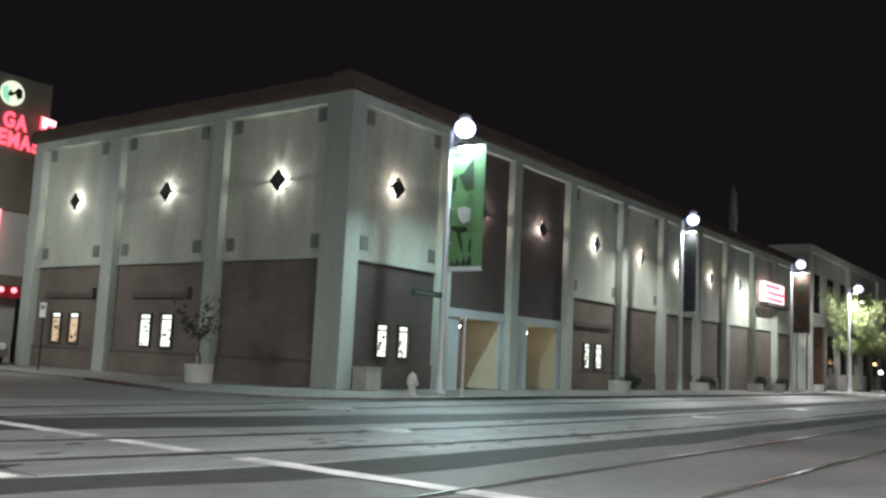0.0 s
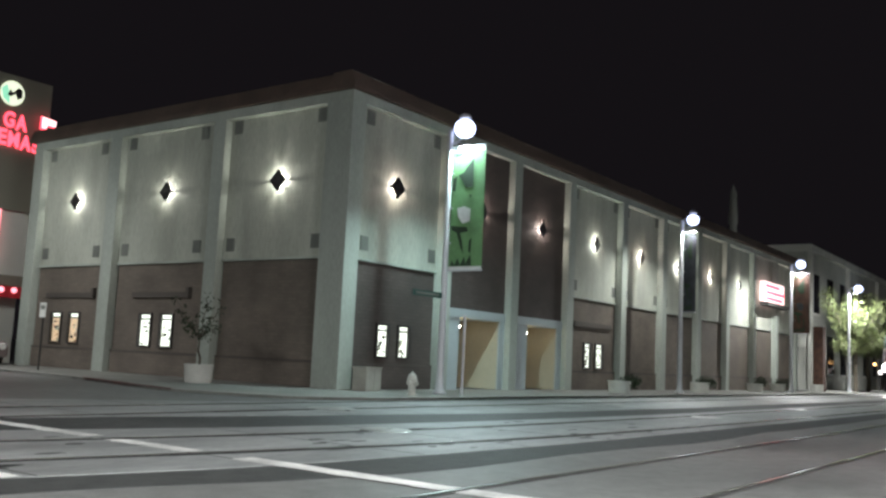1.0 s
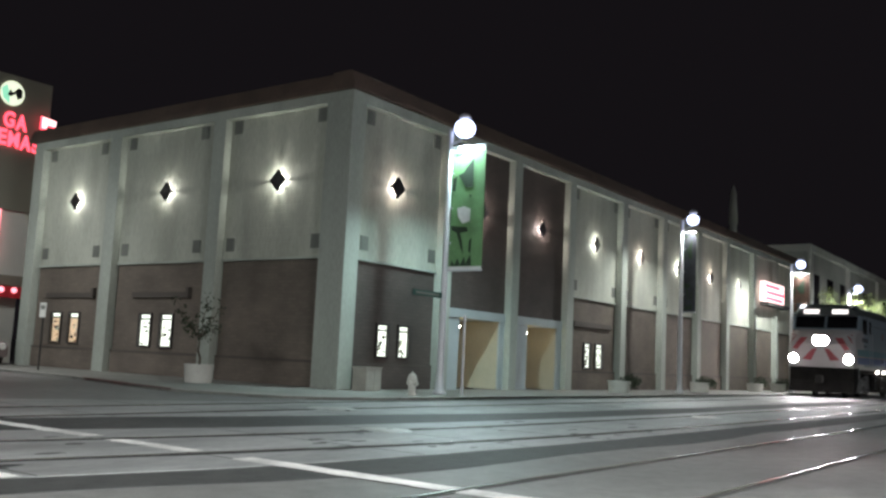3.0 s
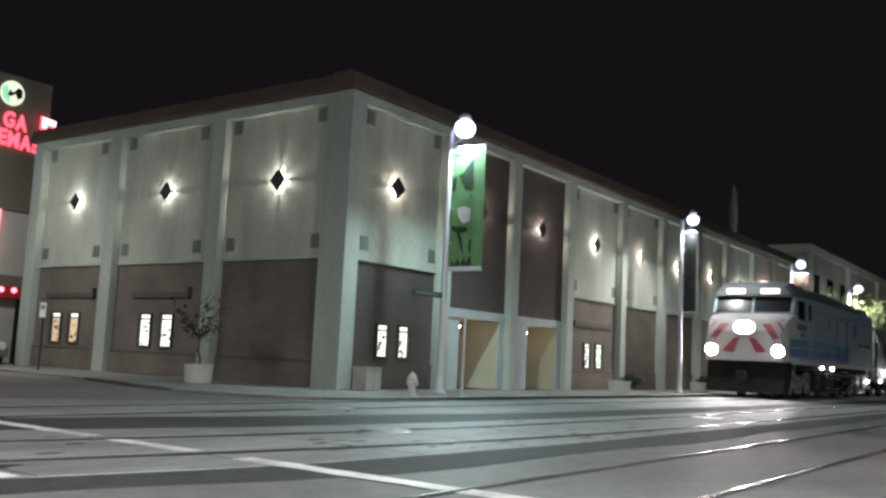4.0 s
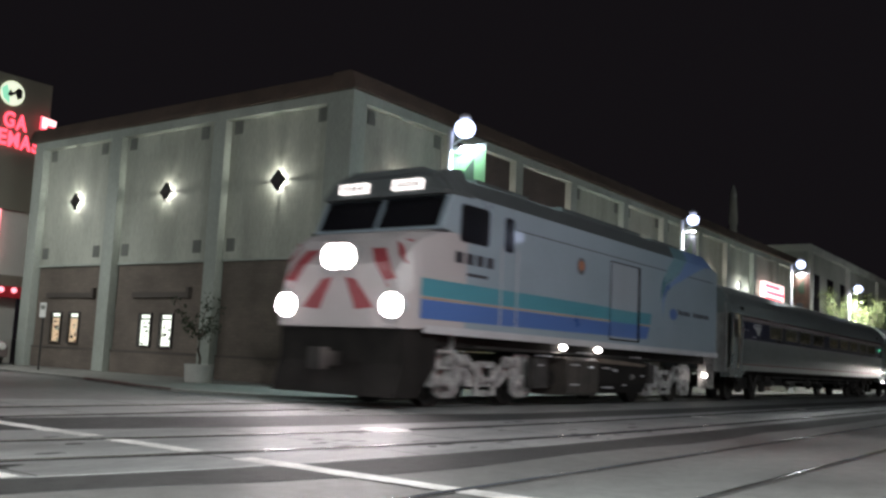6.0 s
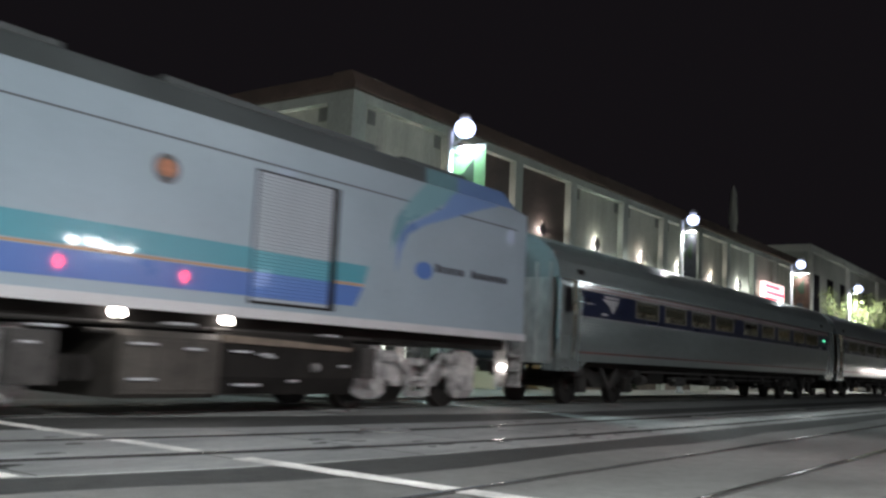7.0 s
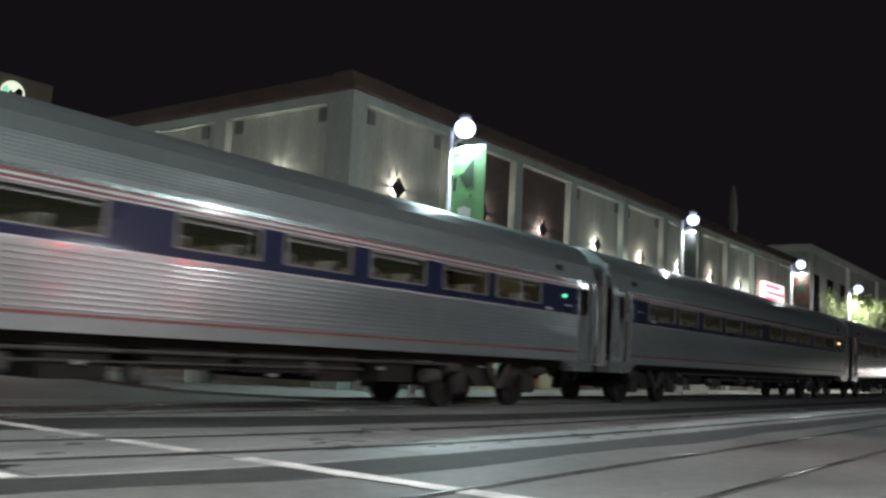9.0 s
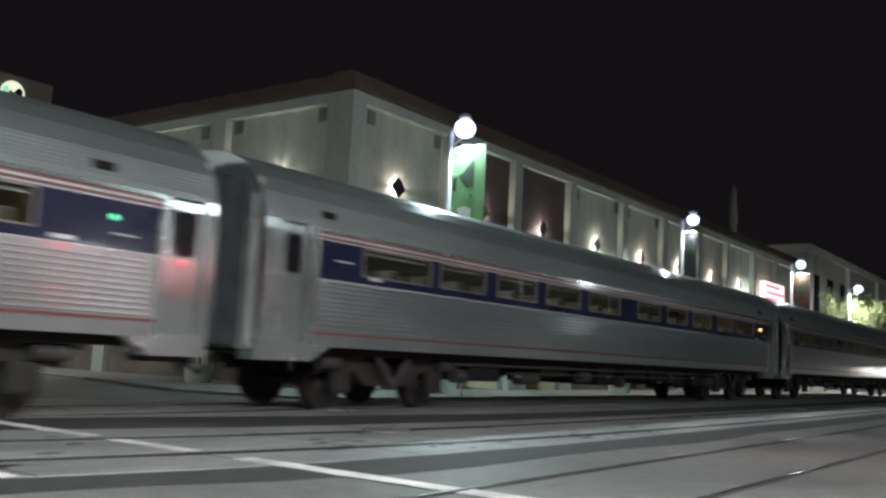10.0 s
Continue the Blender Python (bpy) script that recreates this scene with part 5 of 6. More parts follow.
for s in (-1, 1):
    bm = B()
    y0, y1 = sorted((s * 1.60, s * 1.635))
    box(bm, -15.0, 0.02, y0, y1, 1.37, 1.51)
    part("side_sill", bm, STRIPE_WHITE, loco, "white side sill")
    # stripes
    skin("blue_stripe", s, [(-15.1, 1.62), (-15.1, 1.96), (-5.1, 2.02), (-5.3, 1.70)], 0.006, BLUE, loco)
    skin("line", s, [(-15.1, 1.975), (-15.1, 2.00), (-5.1, 2.065), (-5.1, 2.03)], 0.006, ORANGE, loco)
    skin("teal_stripe", s, [(-15.1, 2.02), (-15.1, 2.34), (-5.0, 2.37), (-5.1, 2.08)], 0.006, TEAL, loco)
    skin("blue_swoosh", s, [(-4.27, 2.35), (-4.29, 2.84), (-4.18, 3.05), (-4.01, 3.21), (-3.5, 3.43), (-3.0, 3.67), (-2.75, 3.94), (-2.6, 4.01), (-1.1, 4.01), (-1.98, 3.76), (-2.77, 3.5), (-3.49, 3.28), (-4.0, 3.04), (-4.18, 2.71)], 0.006, BLUE_PALE, loco, "blue rising swoosh")
    skin("teal_swoosh", s, [(-4.44, 2.70), (-4.44, 2.96), (-4.34, 3.28), (-4.01, 3.62), (-3.56, 4.01), (-2.60, 4.01), (-3.0, 3.72), (-3.5, 3.46), (-4.02, 3.24), (-4.28, 2.95)], 0.005, TEAL_PALE, loco, "pale teal swoosh")
    for x0, x1, x2, x3, m in ((-3.56, -2.60, -2.2, -3.2, TEAL_PALE), (-2.59, -0.55, -0.55, -2.19, BLUE_PALE)):
        bm = B()
        o = 0.008
        top = [bm.verts.new(c) for c in ((x0, s * (1.605 + o), 4.02 + o), (x1, s * (1.605 + o), 4.02 + o), (x2, s * (1.31 + o), 4.39 + o), (x3, s * (1.31 + o), 4.39 + o))]
        low = [bm.verts.new(v.co + Vector((0, -s * 0.01, -0.012))) for v in top]
        bm.faces.new(top)
        bm.faces.new(low[::-1])
        for i in range(4):
            bm.faces.new((top[i], low[i], low[(i + 1) % 4], top[(i + 1) % 4]))
        bmesh.ops.recalc_face_normals(bm, faces=bm.faces)
        part("roof_swoosh", bm, m, loco, "painted swoosh carried onto the roof edge")
    # lettering: plain bars
    for x0, x1, z0, z1, n in ((-3.16, -2.22, 2.47, 2.59, 6), (-2.0, -0.70, 2.47, 2.59, 10), (-14.1, -12.7, 2.72, 2.93, 4), (-13.7, -13.0, 2.50, 2.56, 1)):
        w = (x1 - x0) / n
        for k in range(n):
            a, up = x0 + w * k, (0.03 if k == 0 and n > 4 else 0.0)
            skin("letter_bar", s, [(a, z0), (a, z1 + up), (a + w * (0.72 if n > 1 else 1), z1 + up), (a + w * (0.72 if n > 1 else 1), z0)], 0.006, INK, loco, "dark bar of lettering")
    skin("blue_roundel", s, [(-3.50 + 0.26 * math.cos(k * 0.524), 2.46 + 0.16 * math.sin(k * 0.524)) for k in range(12)], 0.007, BLUE, loco)
    skin("seal", s, [(-9.08 + 0.20 * math.cos(k * 0.393), 3.19 + 0.20 * math.sin(k * 0.393)) for k in range(16)], 0.006, RIM_GREY, loco, "round grey rimmed emblem")
    skin("seal_centre", s, [(-9.08 + 0.145 * math.cos(k * 0.393), 3.20 + 0.12 * math.sin(k * 0.393)) for k in range(16)], 0.0095, SEAL, loco, "dull orange red middle of the emblem")
    # shutter slats on a dark plate; its bare edges stand for a shadow gap
    back_part = skin("shutter_back", s, [(-7.53, 1.58), (-7.53, 3.50), (-5.78, 3.50), (-5.78, 1.58)], 0.012, UNDER, loco, "dark plate behind the shutter, its bare edges for a shadow gap")
    bm = B()
    slab(bm, [(s * 1.612, 0.0), (s * 1.6195, 0.004), (s * 1.613, 0.0512)], "x", -7.50, -5.94)
    first = part("slat", bm, SLAT, back_part, "grey shutter slat")
    first.location.z = 1.62
    for k in range(1, 36):
        zc = 1.62 + 0.0514 * k
        more = new("slat", first.data)
        tone = BLUE if zc < 1.98 else TEAL if 2.03 < zc < 2.33 else None
        if tone is not None:
            more.material_slots[0].link = "OBJECT"
            more.material_slots[0].material = tone
        more.parent, more.location.z = back_part, 1.62 + 0.0514 * k
    # roof edge seam, cab windows, cab door
    skin("seam", s, [(-12.2, 3.60), (-12.2, 3.625), (-0.4, 3.625), (-0.4, 3.60)], 0.004, ROOF_GREY, loco)
    for x0, x1, z0, z1 in ((-13.97, -13.00, 3.13, 3.85), (-12.42, -12.06, 3.12, 3.82)):
        skin("cab_window", s, [(x0, z0 + 0.06), (x0, z1 - 0.06), (x0 + 0.06, z1), (x1 - 0.06, z1), (x1, z1 - 0.06), (x1, z0 + 0.06), (x1 - 0.06, z0), (x0 + 0.06, z0)], 0.008, PANE_CAB, loco, "dark cab window")
    for x in (-12.58, -11.98):
        bm = B()
        tube(bm, (x, s * 1.66, 1.6), (x, s * 1.66, 3.2), 0.014, 0.014, 8)
        part("grab_rail", bm, STEEL, loco)
    for x, z in ((-9.5, 1.32), (-7.75, 1.32), (-0.50, 0.82)):
        bm = B()
        ball(bm, (x, s * 1.42, z), 0.07, 1, 2)
        part("step_light", bm, STEP_GLOW, loco, "bright round step light")
    for x in (-0.08, -14.1):
        bm = B()
        for z in (0.45, 0.75, 1.05):
            box(bm, x - 0.28, x + 0.28, s * 1.3 - 0.14, s * 1.3 + 0.14, z, z + 0.035)
        box(bm, x - 0.30, x - 0.26, s * 1.3 - 0.14, s * 1.3 + 0.14, 0.42, 1.4)
        box(bm, x + 0.26, x + 0.30, s * 1.3 - 0.14, s * 1.3 + 0.14, 0.42, 1.4)
        part("step_ladder", bm, TRUCK_SILVER, loco, "pale steel step ladder")
    # boxes, valves and handles along the tank
    for x0, x1, z0, z1 in ((-10.95, -10.35, 0.42, 1.05), (-4.95, -4.6, 0.55, 1.05)):
        bm = B()
        box(bm, x0, x1, *sorted((s * 1.36, s * 1.535)), z0, z1)
        part("equipment_box", bm, HANGER, loco, bevel=0.015)
    for x, z in ((-10.8, 0.9), (-7.1, 0.84), (-6.6, 0.50), (-5.5, 0.74)):
        bm = B()
        tube(bm, (x, s * 1.55, z), (x + 0.2, s * 1.55, z), 0.018, 0.018, 8)
        part("handle", bm, STEEL, loco, "small bright steel handle")
    for x in (-6.05,):
        bm = B()
        tube(bm, (x, s * 1.51, 0.70), (x, s * 1.585, 0.72), 0.07, 0.06, 12)
        part("filler_cap", bm, TRUCK_SILVER, loco)
    bm = B()
    tube(bm, (-4.6, s * 1.38, 1.08), (-9.9, s * 1.38, 1.08), 0.035)
    tube(bm, (-4.6, s * 1.38, 1.18), (-13.0, s * 1.38, 1.18), 0.03)
    part("pipe", bm, TRUCK_DARK, loco)
for x in (-12.25, -2.95):
    truck(x, loco, 2.74, TRUCK_SILVER)
    for dx in (-1.37, 1.37):
        wheels.append((wheelset(x + dx, loco), x + dx))


# -- coaches --
OUT = [(1.555, 1.02), (1.568, 1.22), (1.588, 1.6), (1.60, 2.05), (1.595, 2.70), (1.565, 2.95), (1.48, 3.25), (1.32, 3.50), (1.08, 3.70), (0.72, 3.86), (0.35, 3.93), (0.0, 3.95)]


def outline(z0, z1, flute):
    """The car's side from z0 up to z1 as (half width, height), fluted where flute says."""
    zs, hs = [p[1] for p in OUT], [p[0] for p in OUT]
    pts = []
    n = max(2, int((z1 - z0) / 0.0145))
    for k in range(n + 1):
        z = z0 + (z1 - z0) * k / n
        h = float(np.interp(z, zs, hs))
        if flute and 2 < k < n - 2:
            h += (0.0, 0.0, 0.0, 0.0045, 0.0012)[k % 5]
        pts.append((h, z))
    return pts


def roof_line():
    """The roof's half section from the eaves to the middle, finely fluted along its own curve."""
    base = [(1.578, 2.86)] + OUT[5:]
    run = [0.0]
    for p, q in zip(base, base[1:]):
        run.append(run[-1] + math.hypot(q[0] - p[0], q[1] - p[1]))
    n = int(run[-1] / 0.0135)
    pts = []
    for k in range(n + 1):
        u = run[-1] * k / n
        h, z = (float(np.interp(u, run, [p[i] for p in base])) for i in (0, 1))
        d = max(0.0, min(1.0, (z - 2.86) / 1.09))
        o = (0.0, 0.0, 0.0034, 0.0008)[k % 4] if 2 < k < n - 14 else 0.0
        pts.append((h + o * (1 - d), z + o * d))
    pts[-1] = (0.0, pts[-1][1])
    return pts


def strip(bm, pts, x0, x1, s, thick=0.03):
    """A length of the car's side between x0 and x1."""
    outer = [[bm.verts.new((x, s * h, z)) for h, z in pts] for x in (x0, x1)]
    inner = [[bm.verts.new((x, s * (h - thick), z)) for h, z in pts] for x in (x0, x1)]
    k = len(pts)
    for i in range(k - 1):
        bm.faces.new((outer[0][i], outer[1][i], outer[1][i + 1], outer[0][i + 1]))
        bm.faces.new((inner[0][i], inner[0][i + 1], inner[1][i + 1], inner[1][i]))
    for e in (0, k - 1):
        bm.faces.new((outer[0][e], inner[0][e], inner[1][e], outer[1][e]))
    for a in (0, 1):
        for i in range(k - 1):
            bm.faces.new((outer[a][i], outer[a][i + 1], inner[a][i + 1], inner[a][i]))
    bmesh.ops.recalc_face_normals(bm, faces=bm.faces)


def coach(x_front, label, first_blue, band):
    """A tube shaped coach 25.6 m long; its front end is its origin."""
    L = 25.5
    c = thing("coach", pose(x_front, -4.23, 0), label, "passenger car", "coaches of the train")
    wins = []
    for u0, u1 in ((2.55, 4.43), (4.70, 6.22), (6.62, 8.2), (8.6, 10.2), (10.6, 12.32)):
        wins.append((u0, u1))
    wins += [(13.35, 14.85), (15.3, 16.8), (17.25, 18.78), (19.3, 20.8), (21.07, 22.9)]
    if first_blue:
        wins = [w for w in wins if w[0] > 4.5]
    wins.sort()
    z0, z1, zw = 2.06, 2.66, 2.19
    b0, b1 = (1.72 if first_blue else 1.54), L - 0.88
    f0 = 0.68 if first_blue else 0.40
    d_front = (0.76, 1.52) if first_blue else (0.76, 1.34)
    for s in (-1, 1):
        bm = B()
        strip(bm, outline(1.25, z0, True), b0, b1, s)
        part("lower_side", bm, STAINLESS, c, "fluted stainless lower side")
        bm = B()
        strip(bm, outline(1.03, 1.25, False), b0, b1, s)
        part("skirt", bm, STAINLESS, c, "plain pale skirt under the flutes")
        bm = B()
        strip(bm, outline(z0, zw, False), b0, b1, s)
        part("band_panel", bm, band, c, "navy blue strip under the windows")
        bm = B()
        strip(bm, [(p + 0.006, q) for p, q in outline(2.045, 2.065, False)], b0, b1, s, 0.012)
        part("stripe", bm, STRIPE_WHITE, c)
        bm = B()
        strip(bm, outline(z1, 2.86, False), b0, b1, s)
        part("stripe_board", bm, STAINLESS_DULL, c)
        cuts = [b0] + [e for w in wins for e in w] + [b1]
        for i in range(0, len(cuts), 2):
            bm = B()
            strip(bm, outline(zw, z1, False), cuts[i], cuts[i + 1], s)
            part("band_panel", bm, band, c, "navy blue window band panel")
        for k, (zz, m, h) in enumerate(((2.705, STRIPE_RED, 0.018), (2.745, STRIPE_WHITE, 0.015), (2.785, STRIPE_RED, 0.018), (2.678, STRIPE_WHITE, 0.008), (1.235, STRIPE_RED, 0.02))):
            bm = B()
            strip(bm, [(p + 0.006 if zz > 2 else p + 0.012, q) for p, q in outline(zz - h, zz + h, False)], b0, b1, s, 0.012)
            part("stripe", bm, m, c)
        for u0, u1 in wins:
            bm = B()
            hw = 1.60
            t = 0.032
            for a, b, d, e in ((u0, u1, zw, zw + 0.022), (u0, u1, z1 - t, z1), (u0, u0 + t, zw, z1), (u1 - t, u1, zw, z1)):
                ya, yb = sorted((s * (hw - 0.03), s * (hw + 0.008)))
                box(bm, a, b, ya, yb, d, e)
            w = part("window", bm, FRAME_PALE, c, "metal framed coach window")
            bm = B()
            ya, yb = sorted((s * (hw - 0.02), s * (hw - 0.012)))
            box(bm, u0, u1, ya, yb, zw, z1)
            g = part("pane", bm, GLASS_DARK, w)
            g.visible_shadow = False
            bm = B()
            box(bm, u0 + 0.05, u1 - 0.05, *sorted((s * (hw - 0.10), s * (hw - 0.085))), z1 - 0.10, z1 - 0.04)
            part("blind", bm, CURTAIN, w, "rolled pale blind")
        # vestibule ends with doors and step wells
        for e0, e1, d0, d1 in ((f0, b0, *d_front), (b1, L, L - 0.80, L - 0.14)):
            bm = B()
            strip(bm, outline(1.06, 2.95, False), e0, d0, s)
            strip(bm, outline(1.06, 2.95, False), d1, e1, s)
            part("vestibule_wall", bm, STAINLESS_DULL, c)
            bm = B()
            pts = [(p - 0.07, q) for p, q in outline(0.84, 2.95, False)]
            strip(bm, pts, d0, d1, s)
            d = part("side_door", bm, STAINLESS_DULL, c, "plain stainless vestibule door")
            bm = B()
            ya, yb = sorted((s * 1.535, s * 1.542))
            k0 = d0 + (0.14 if e0 < 1 and first_blue else 0.0)
            slab(bm, [(k0 + 0.17, 2.10), (k0 + 0.13, 2.16), (k0 + 0.13, 2.60), (k0 + 0.17, 2.68), (d1 - 0.17, 2.68), (d1 - 0.13, 2.60), (d1 - 0.13, 2.16), (d1 - 0.17, 2.10)], "y", ya, yb)
            part("door_window", bm, PANE_DARK, d)
            bm = B()
            pts = [(e0, 1.08), (e0, 0.80), (e1, 0.80), (e1 + 0.5, 1.08)] if e0 < 1 else [(e0 - 0.5, 1.08), (e0, 0.80), (e1, 0.80), (e1, 1.08)]
            ya, yb = sorted((s * 1.20, s * 1.548))
            slab(bm, pts, "y", ya, yb)
            part("step_well", bm, STAINLESS_DULL, c, "pale step well skirt")
            for dx in (d0 - 0.13, d1 + 0.13):
                bm = B()
                tube(bm, (dx, s * 1.63, 1.4), (dx, s * 1.63, 2.6), 0.012, 0.012, 8)
                part("grab_rail", bm, STAINLESS_DULL, c)
        for u in (L - 1.75, 1.75):
            bm = B()
            ya, yb = sorted((s * 1.45, s * 1.55))
            slab(bm, [(u - 0.16, 2.98), (u - 0.16, 3.12), (u + 0.16, 3.12), (u + 0.16, 2.98)], "y", ya, yb)
            part("port", bm, UNDER, c, "small dark oval port")
        # plain bars of lettering on the band
        for u, w, z, h, m in ((1.9, 0.42, 2.36, 0.025, STRIPE_WHITE), (2.75, 0.3, 2.14, 0.05, STRIPE_WHITE), (L - 1.6, 0.36, 2.24, 0.022, STRIPE_WHITE), (L - 2.4, 0.3, 2.10, 0.05, STRIPE_WHITE)):
            bm = B()
            ya, yb = sorted((s * 1.60, s * 1.608))
            box(bm, u, u + w, ya, yb, z, z + h)
            part("letter_bar", bm, m, c, "pale bar of lettering")
        if first_blue:
            bm = B()
            for pts in (((3.10, 2.61), (3.94, 2.61), (3.90, 2.56), (3.16, 2.56)),
                        ((2.96, 2.53), (3.35, 2.53), (3.52, 2.38), (3.56, 2.22), (3.44, 2.36), (3.25, 2.45)),
                        ((3.40, 2.53), (3.62, 2.53), (3.64, 2.38), (3.59, 2.22), (3.56, 2.40)),
                        ((3.67, 2.53), (3.92, 2.53), (3.80, 2.42), (3.62, 2.23), (3.68, 2.40))):
                slab(bm, [(u - 0.24, z) for u, z in pts], "y", *sorted((s * 1.60, s * 1.609)))
            part("emblem", bm, STRIPE_WHITE, c, "white arrow shaped emblem")
    # roof
    bm = B()
    right = roof_line()
    whole = [(h, z) for h, z in right] + [(-h, z) for h, z in right[-2::-1]]
    sec = [[bm.verts.new((x, h, z)) for h, z in whole] for x in (f0 - 0.02, f0 + 0.1, L - 0.12, L)]
    for p, q in zip(sec, sec[1:]):
        for i in range(len(whole) - 1):
            bm.faces.new((p[i], q[i], q[i + 1], p[i + 1]))
    bm.faces.new(sec[0])
    bm.faces.new(sec[-1])
    bmesh.ops.recalc_face_normals(bm, faces=bm.faces)
    part("roof", bm, STAINLESS_ROOF, c, "fluted stainless roof")
    # ends, diaphragms, couplers
    for x, d in ((f0 + 0.02, -1), (L - 0.03, 1)):
        bm = B()
        box(bm, x - 0.03, x + 0.03, -1.42, 1.42, 0.95, 3.45)
        part("end_wall", bm, END_PAINT, c, "weathered pale end wall")
        for yy in (-1.36, -1.0, 1.0, 1.36):
            bm = B()
            box(bm, *sorted((x + 0.03 * d, x + 0.075 * d)), yy - 0.03, yy + 0.03, 1.0, 3.2)
            part("end_post", bm, END_PAINT, c)
        bm = B()
        tube(bm, (x + 0.07 * d, -0.8, 0.95), (x + 0.3 * d, -0.72, 0.55), 0.03)
        tube(bm, (x + 0.3 * d, -0.72, 0.55), (x + 0.5 * d, -0.55, 0.75), 0.03)
        part("hose", bm, RUBBER, c, "black brake hose")
        bm = B()
        wd = 0.62 if first_blue and d < 0 else 1.15
        box(bm, min(x, x + 0.43 * d), max(x, x + 0.43 * d), -wd, wd, 1.05, 3.35)
        dia = part("diaphragm", bm, DIAPHRAGM, c, "dark folded gangway diaphragm")
        for k in range(4):
            xx = x + d * (0.08 + 0.1 * k)
            bm = B()
            box(bm, xx - 0.02, xx + 0.02, -wd - 0.07, wd + 0.07, 1.0, 3.42)
            part("fold", bm, DIAPHRAGM, dia)
        bm = B()
        box(bm, min(x, x + 0.55 * d), max(x, x + 0.55 * d), -0.13, 0.13, 0.70, 0.95)
        part("coupler", bm, TRUCK_DARK, c)
    bm = B()
    box(bm, f0 + 0.05, L - 0.05, -1.35, 1.35, 1.10, 1.25)
    part("floor", bm, LINING, c)
    bm = B()
    box(bm, f0 + 0.2, L - 0.3, -1.30, 1.30, 0.90, 1.095)
    part("underframe", bm, UNDER, c, "dark underframe")
    for u in (6.2, 9.0, 11.8, 13.3, 14.9, 16.5, 18.0):
        bm = B()
        box(bm, u, u + 1.15 + 0.3 * math.sin(u), -1.30, 1.30, 0.55 + 0.09 * math.sin(3 * u), 0.90)
        part("equipment_box", bm, UNDER, c, bevel=0.02)
    for s in (-1, 1):
        bm = B()
        tube(bm, (5.6, s * 1.34, 0.84), (L - 5.6, s * 1.34, 0.84), 0.03)
        tube(bm, (7.5, s * 1.34, 0.70), (17.5, s * 1.34, 0.70), 0.02)
        part("pipe", bm, HANGER, c)
        for u, w, z in ((5.75, 0.35, 0.62), (8.1, 0.8, 0.60), (10.9, 0.5, 0.66), (13.05, 0.22, 0.55), (16.2, 0.26, 0.7), (19.35, 0.4, 0.62)):
            bm = B()
            tube(bm, (u, s * 1.22, z), (u + w, s * 1.22, z), 0.13, 0.13, 12)
            part("air_tank", bm, HANGER, c)
        for u, z in ((7.9, 0.62), (12.2, 0.66), (15.4, 0.55), (17.9, 0.7)):
            bm = B()
            box(bm, u, u + 0.16, *sorted((s * 1.30, s * 1.36)), z, z + 0.05)
            part("handle", bm, FRAME_PALE, c, "small pale handle")
    bm = B()
    box(bm, 1.6, L - 1.6, -0.5, 0.5, 3.28, 3.30)
    part("ceiling_light", bm, CABIN_LIGHT, c, "dim warm ceiling light strip")
    bm = B()
    box(bm, 1.5, L - 1.5, -1.3, 1.3, 3.31, 3.34)
    box(bm, 1.5, 1.54, -1.45, 1.45, 1.2, 3.3)
    box(bm, L - 1.54, L - 1.5, -1.45, 1.45, 1.2, 3.3)
    part("lining", bm, LINING, c)
    u = 2.6
    while u < L - 2.6:
        for s in (-1, 1):
            bm = B()
            box(bm, u, u + 0.14, s * 0.9 - 0.5, s * 0.9 + 0.5, 1.3, 2.38)
            box(bm, u - 0.45, u + 0.1, s * 0.9 - 0.5, s * 0.9 + 0.5, 1.55, 1.72)
            st = part("seat", bm, SEAT, c, "coach seat pair")
            bm = B()
            for o in (-0.26, 0.26):
                box(bm, u - 0.01, u + 0.15, s * 0.9 + o - 0.19, s * 0.9 + o + 0.19, 2.16, 2.40)
            part("headrest", bm, CURTAIN, st)
        u += 1.0
    for x in (3.98, L - 3.6):
        truck(x, c, 2.59, TRUCK_DARK, 0.457, False)
        for s in (-1, 1):
            bm = B()
            slab(bm, [(x - 0.62, 0.98), (x - 0.48, 0.98), (x - 0.05, 0.52), (x + 0.40, 0.98), (x + 0.54, 0.98), (x + 0.05, 0.40), (x - 0.12, 0.40)], "y", *sorted((s * 1.20, s * 1.26)))
            part("hanger", bm, HANGER, c, "pale V shaped bolster hanger")
            for dx in (-1.9, 1.35):
                bm = B()
                tube(bm, (x + dx, s * 1.2, 0.78), (x + dx + 0.45, s * 1.2, 0.78), 0.10, 0.10, 12)
                part("brake_cylinder", bm, HANGER, c)
        for dx in (-1.295, 1.295):
            wheels.append((wheelset(x + dx, c, 0.457), x + dx))
    return c


coach_a = coach(80.54 + 0.85, "fluted stainless coach with navy window band and white emblem", True, NAVY)
coach_b = coach(80.54 + 0.85 + 26.0, "fluted stainless coach with navy window band", False, NAVY)
coach_c = coach(80.54 + 0.85 + 52.0, "fluted stainless coach at the end of the train", False, NAVY)
for ob, s in ((coach_a, 25.0), (coach_b, 24.7)):
    bm = B()
    ball(bm, (s - 1.1, -1.62, 2.45), 0.045, 1, 1)
    part("marker_light", bm, MARKER_GREEN if ob is coach_a else MARKER_AMBER, ob, "small marker light")


# ---- movement ----
def rear_x(t):
    return 80.54 - 11.71 * t + 0.0115 * t * t


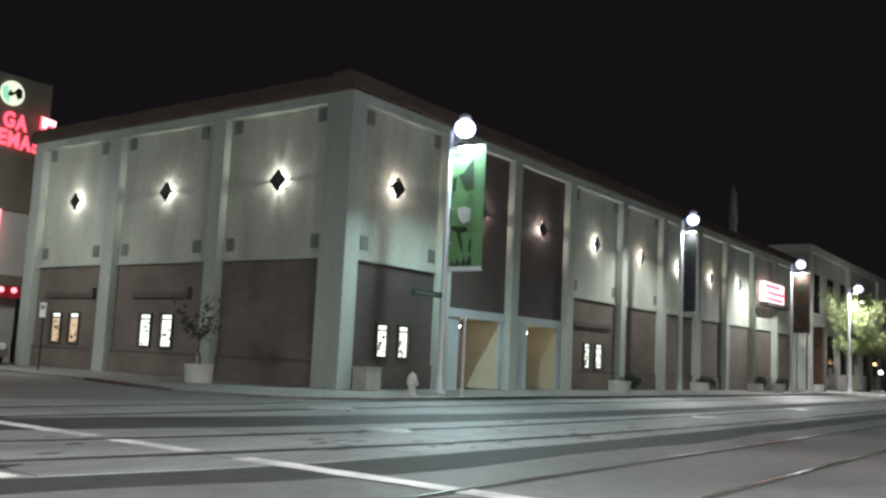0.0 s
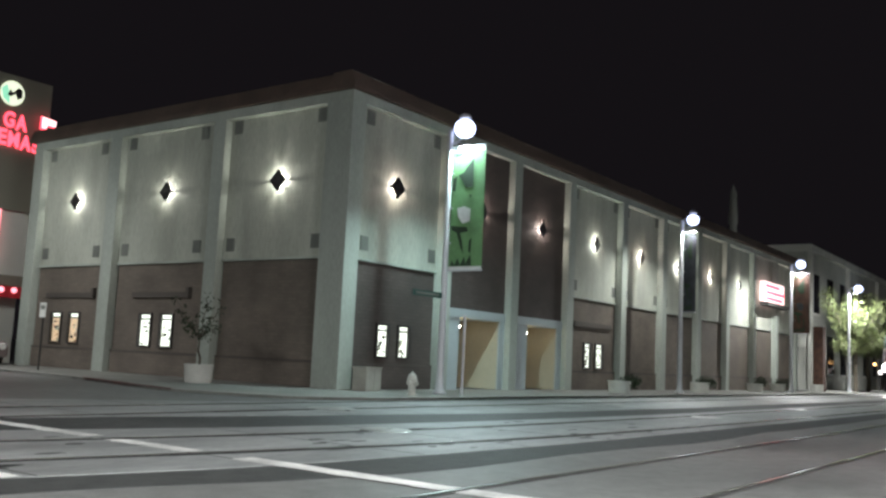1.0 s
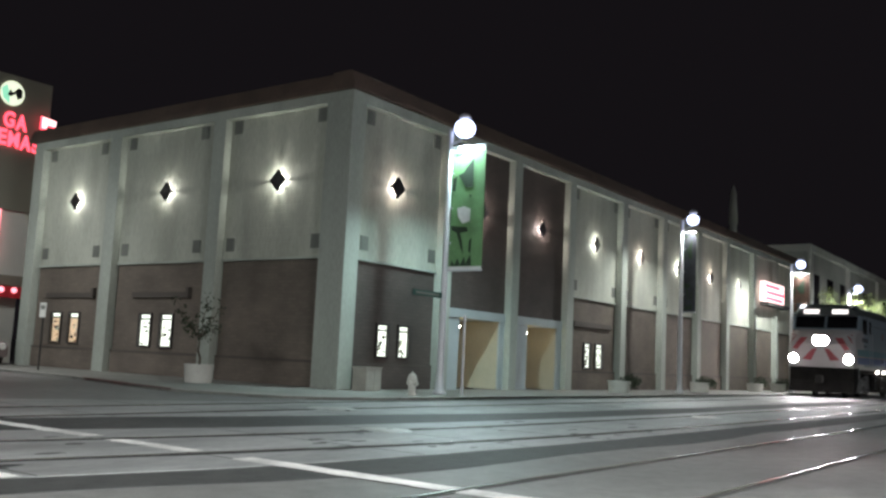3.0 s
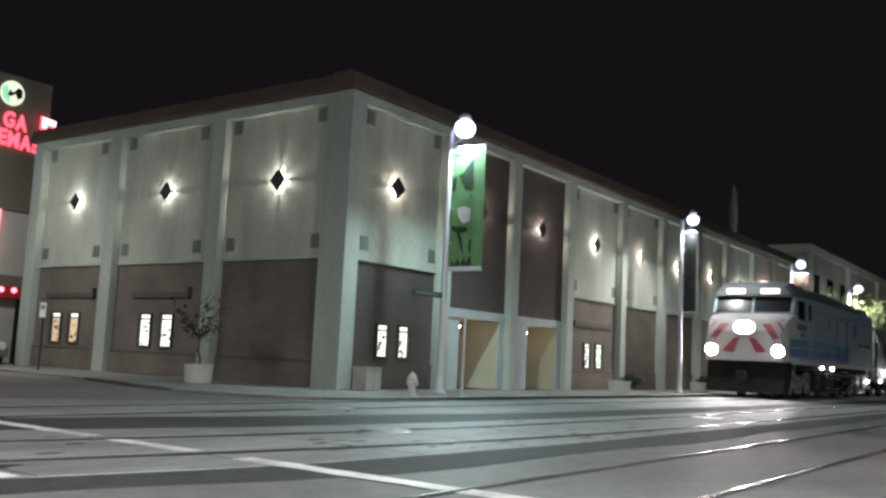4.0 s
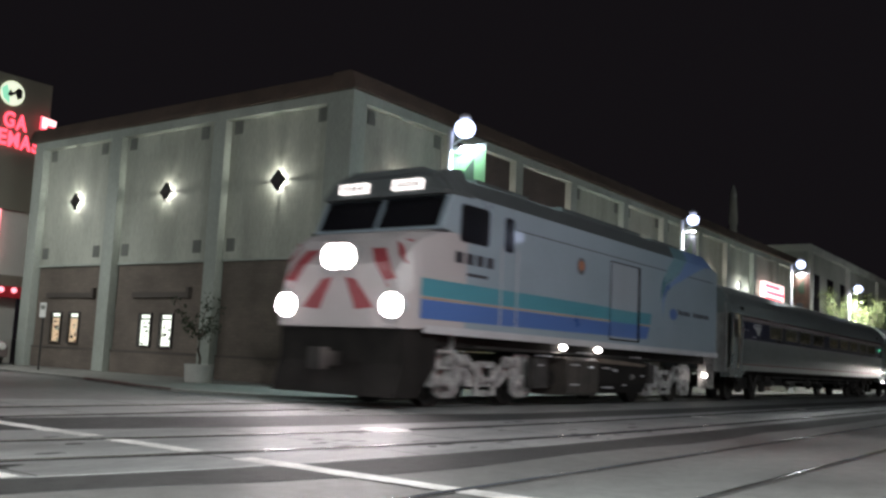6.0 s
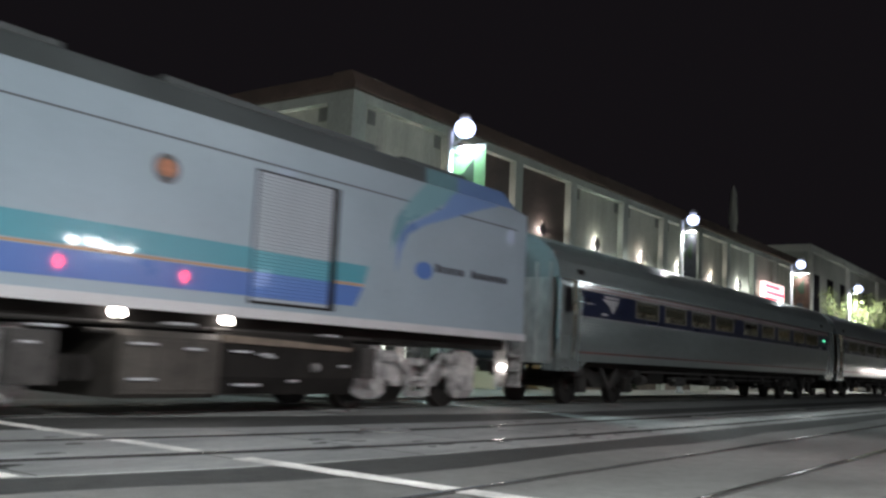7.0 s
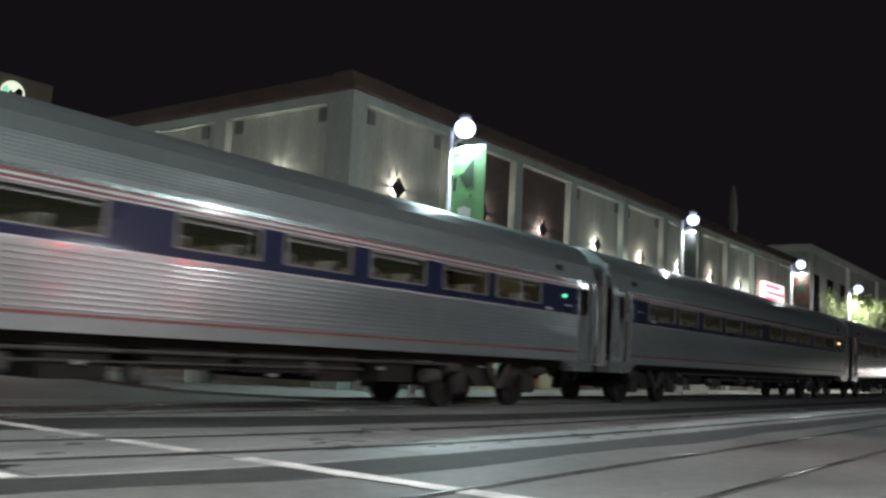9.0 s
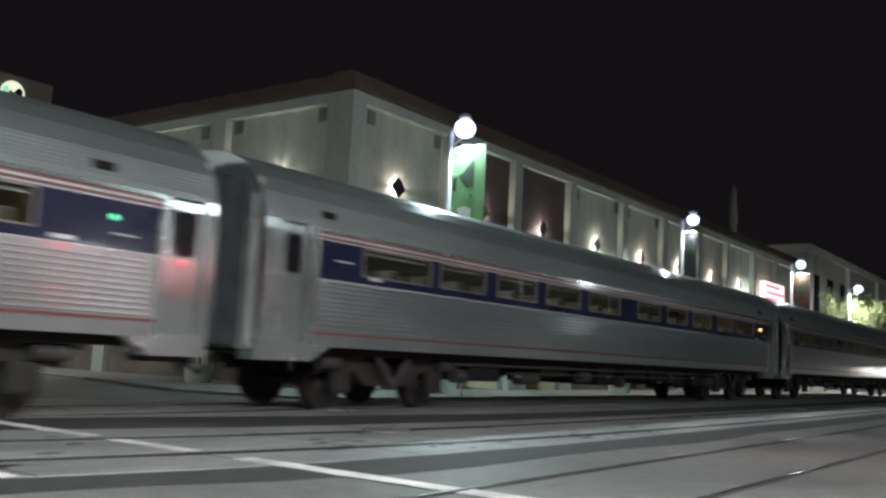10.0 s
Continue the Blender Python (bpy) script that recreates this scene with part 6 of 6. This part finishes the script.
def motions():
    times = [0.5 * k for k in range(21)]
    for ob, lag in ((loco, 0.0), (coach_a, 0.85), (coach_b, 26.85), (coach_c, 52.85)):
        walk(ob, [(t, pose(rear_x(t) + lag, -4.23, 0)) for t in times])
    for ob, x in wheels:
        r = ob.location.z - RAIL_TOP
        z = ob.location.z
        rows = []
        for k in range(301):
            t = k / 30.0
            turn = math.degrees((rear_x(0) - rear_x(t)) / r)
            rows.append((t, pose(x, 0, z, 0, -turn, 0)))
        walk(ob, rows)


motions()
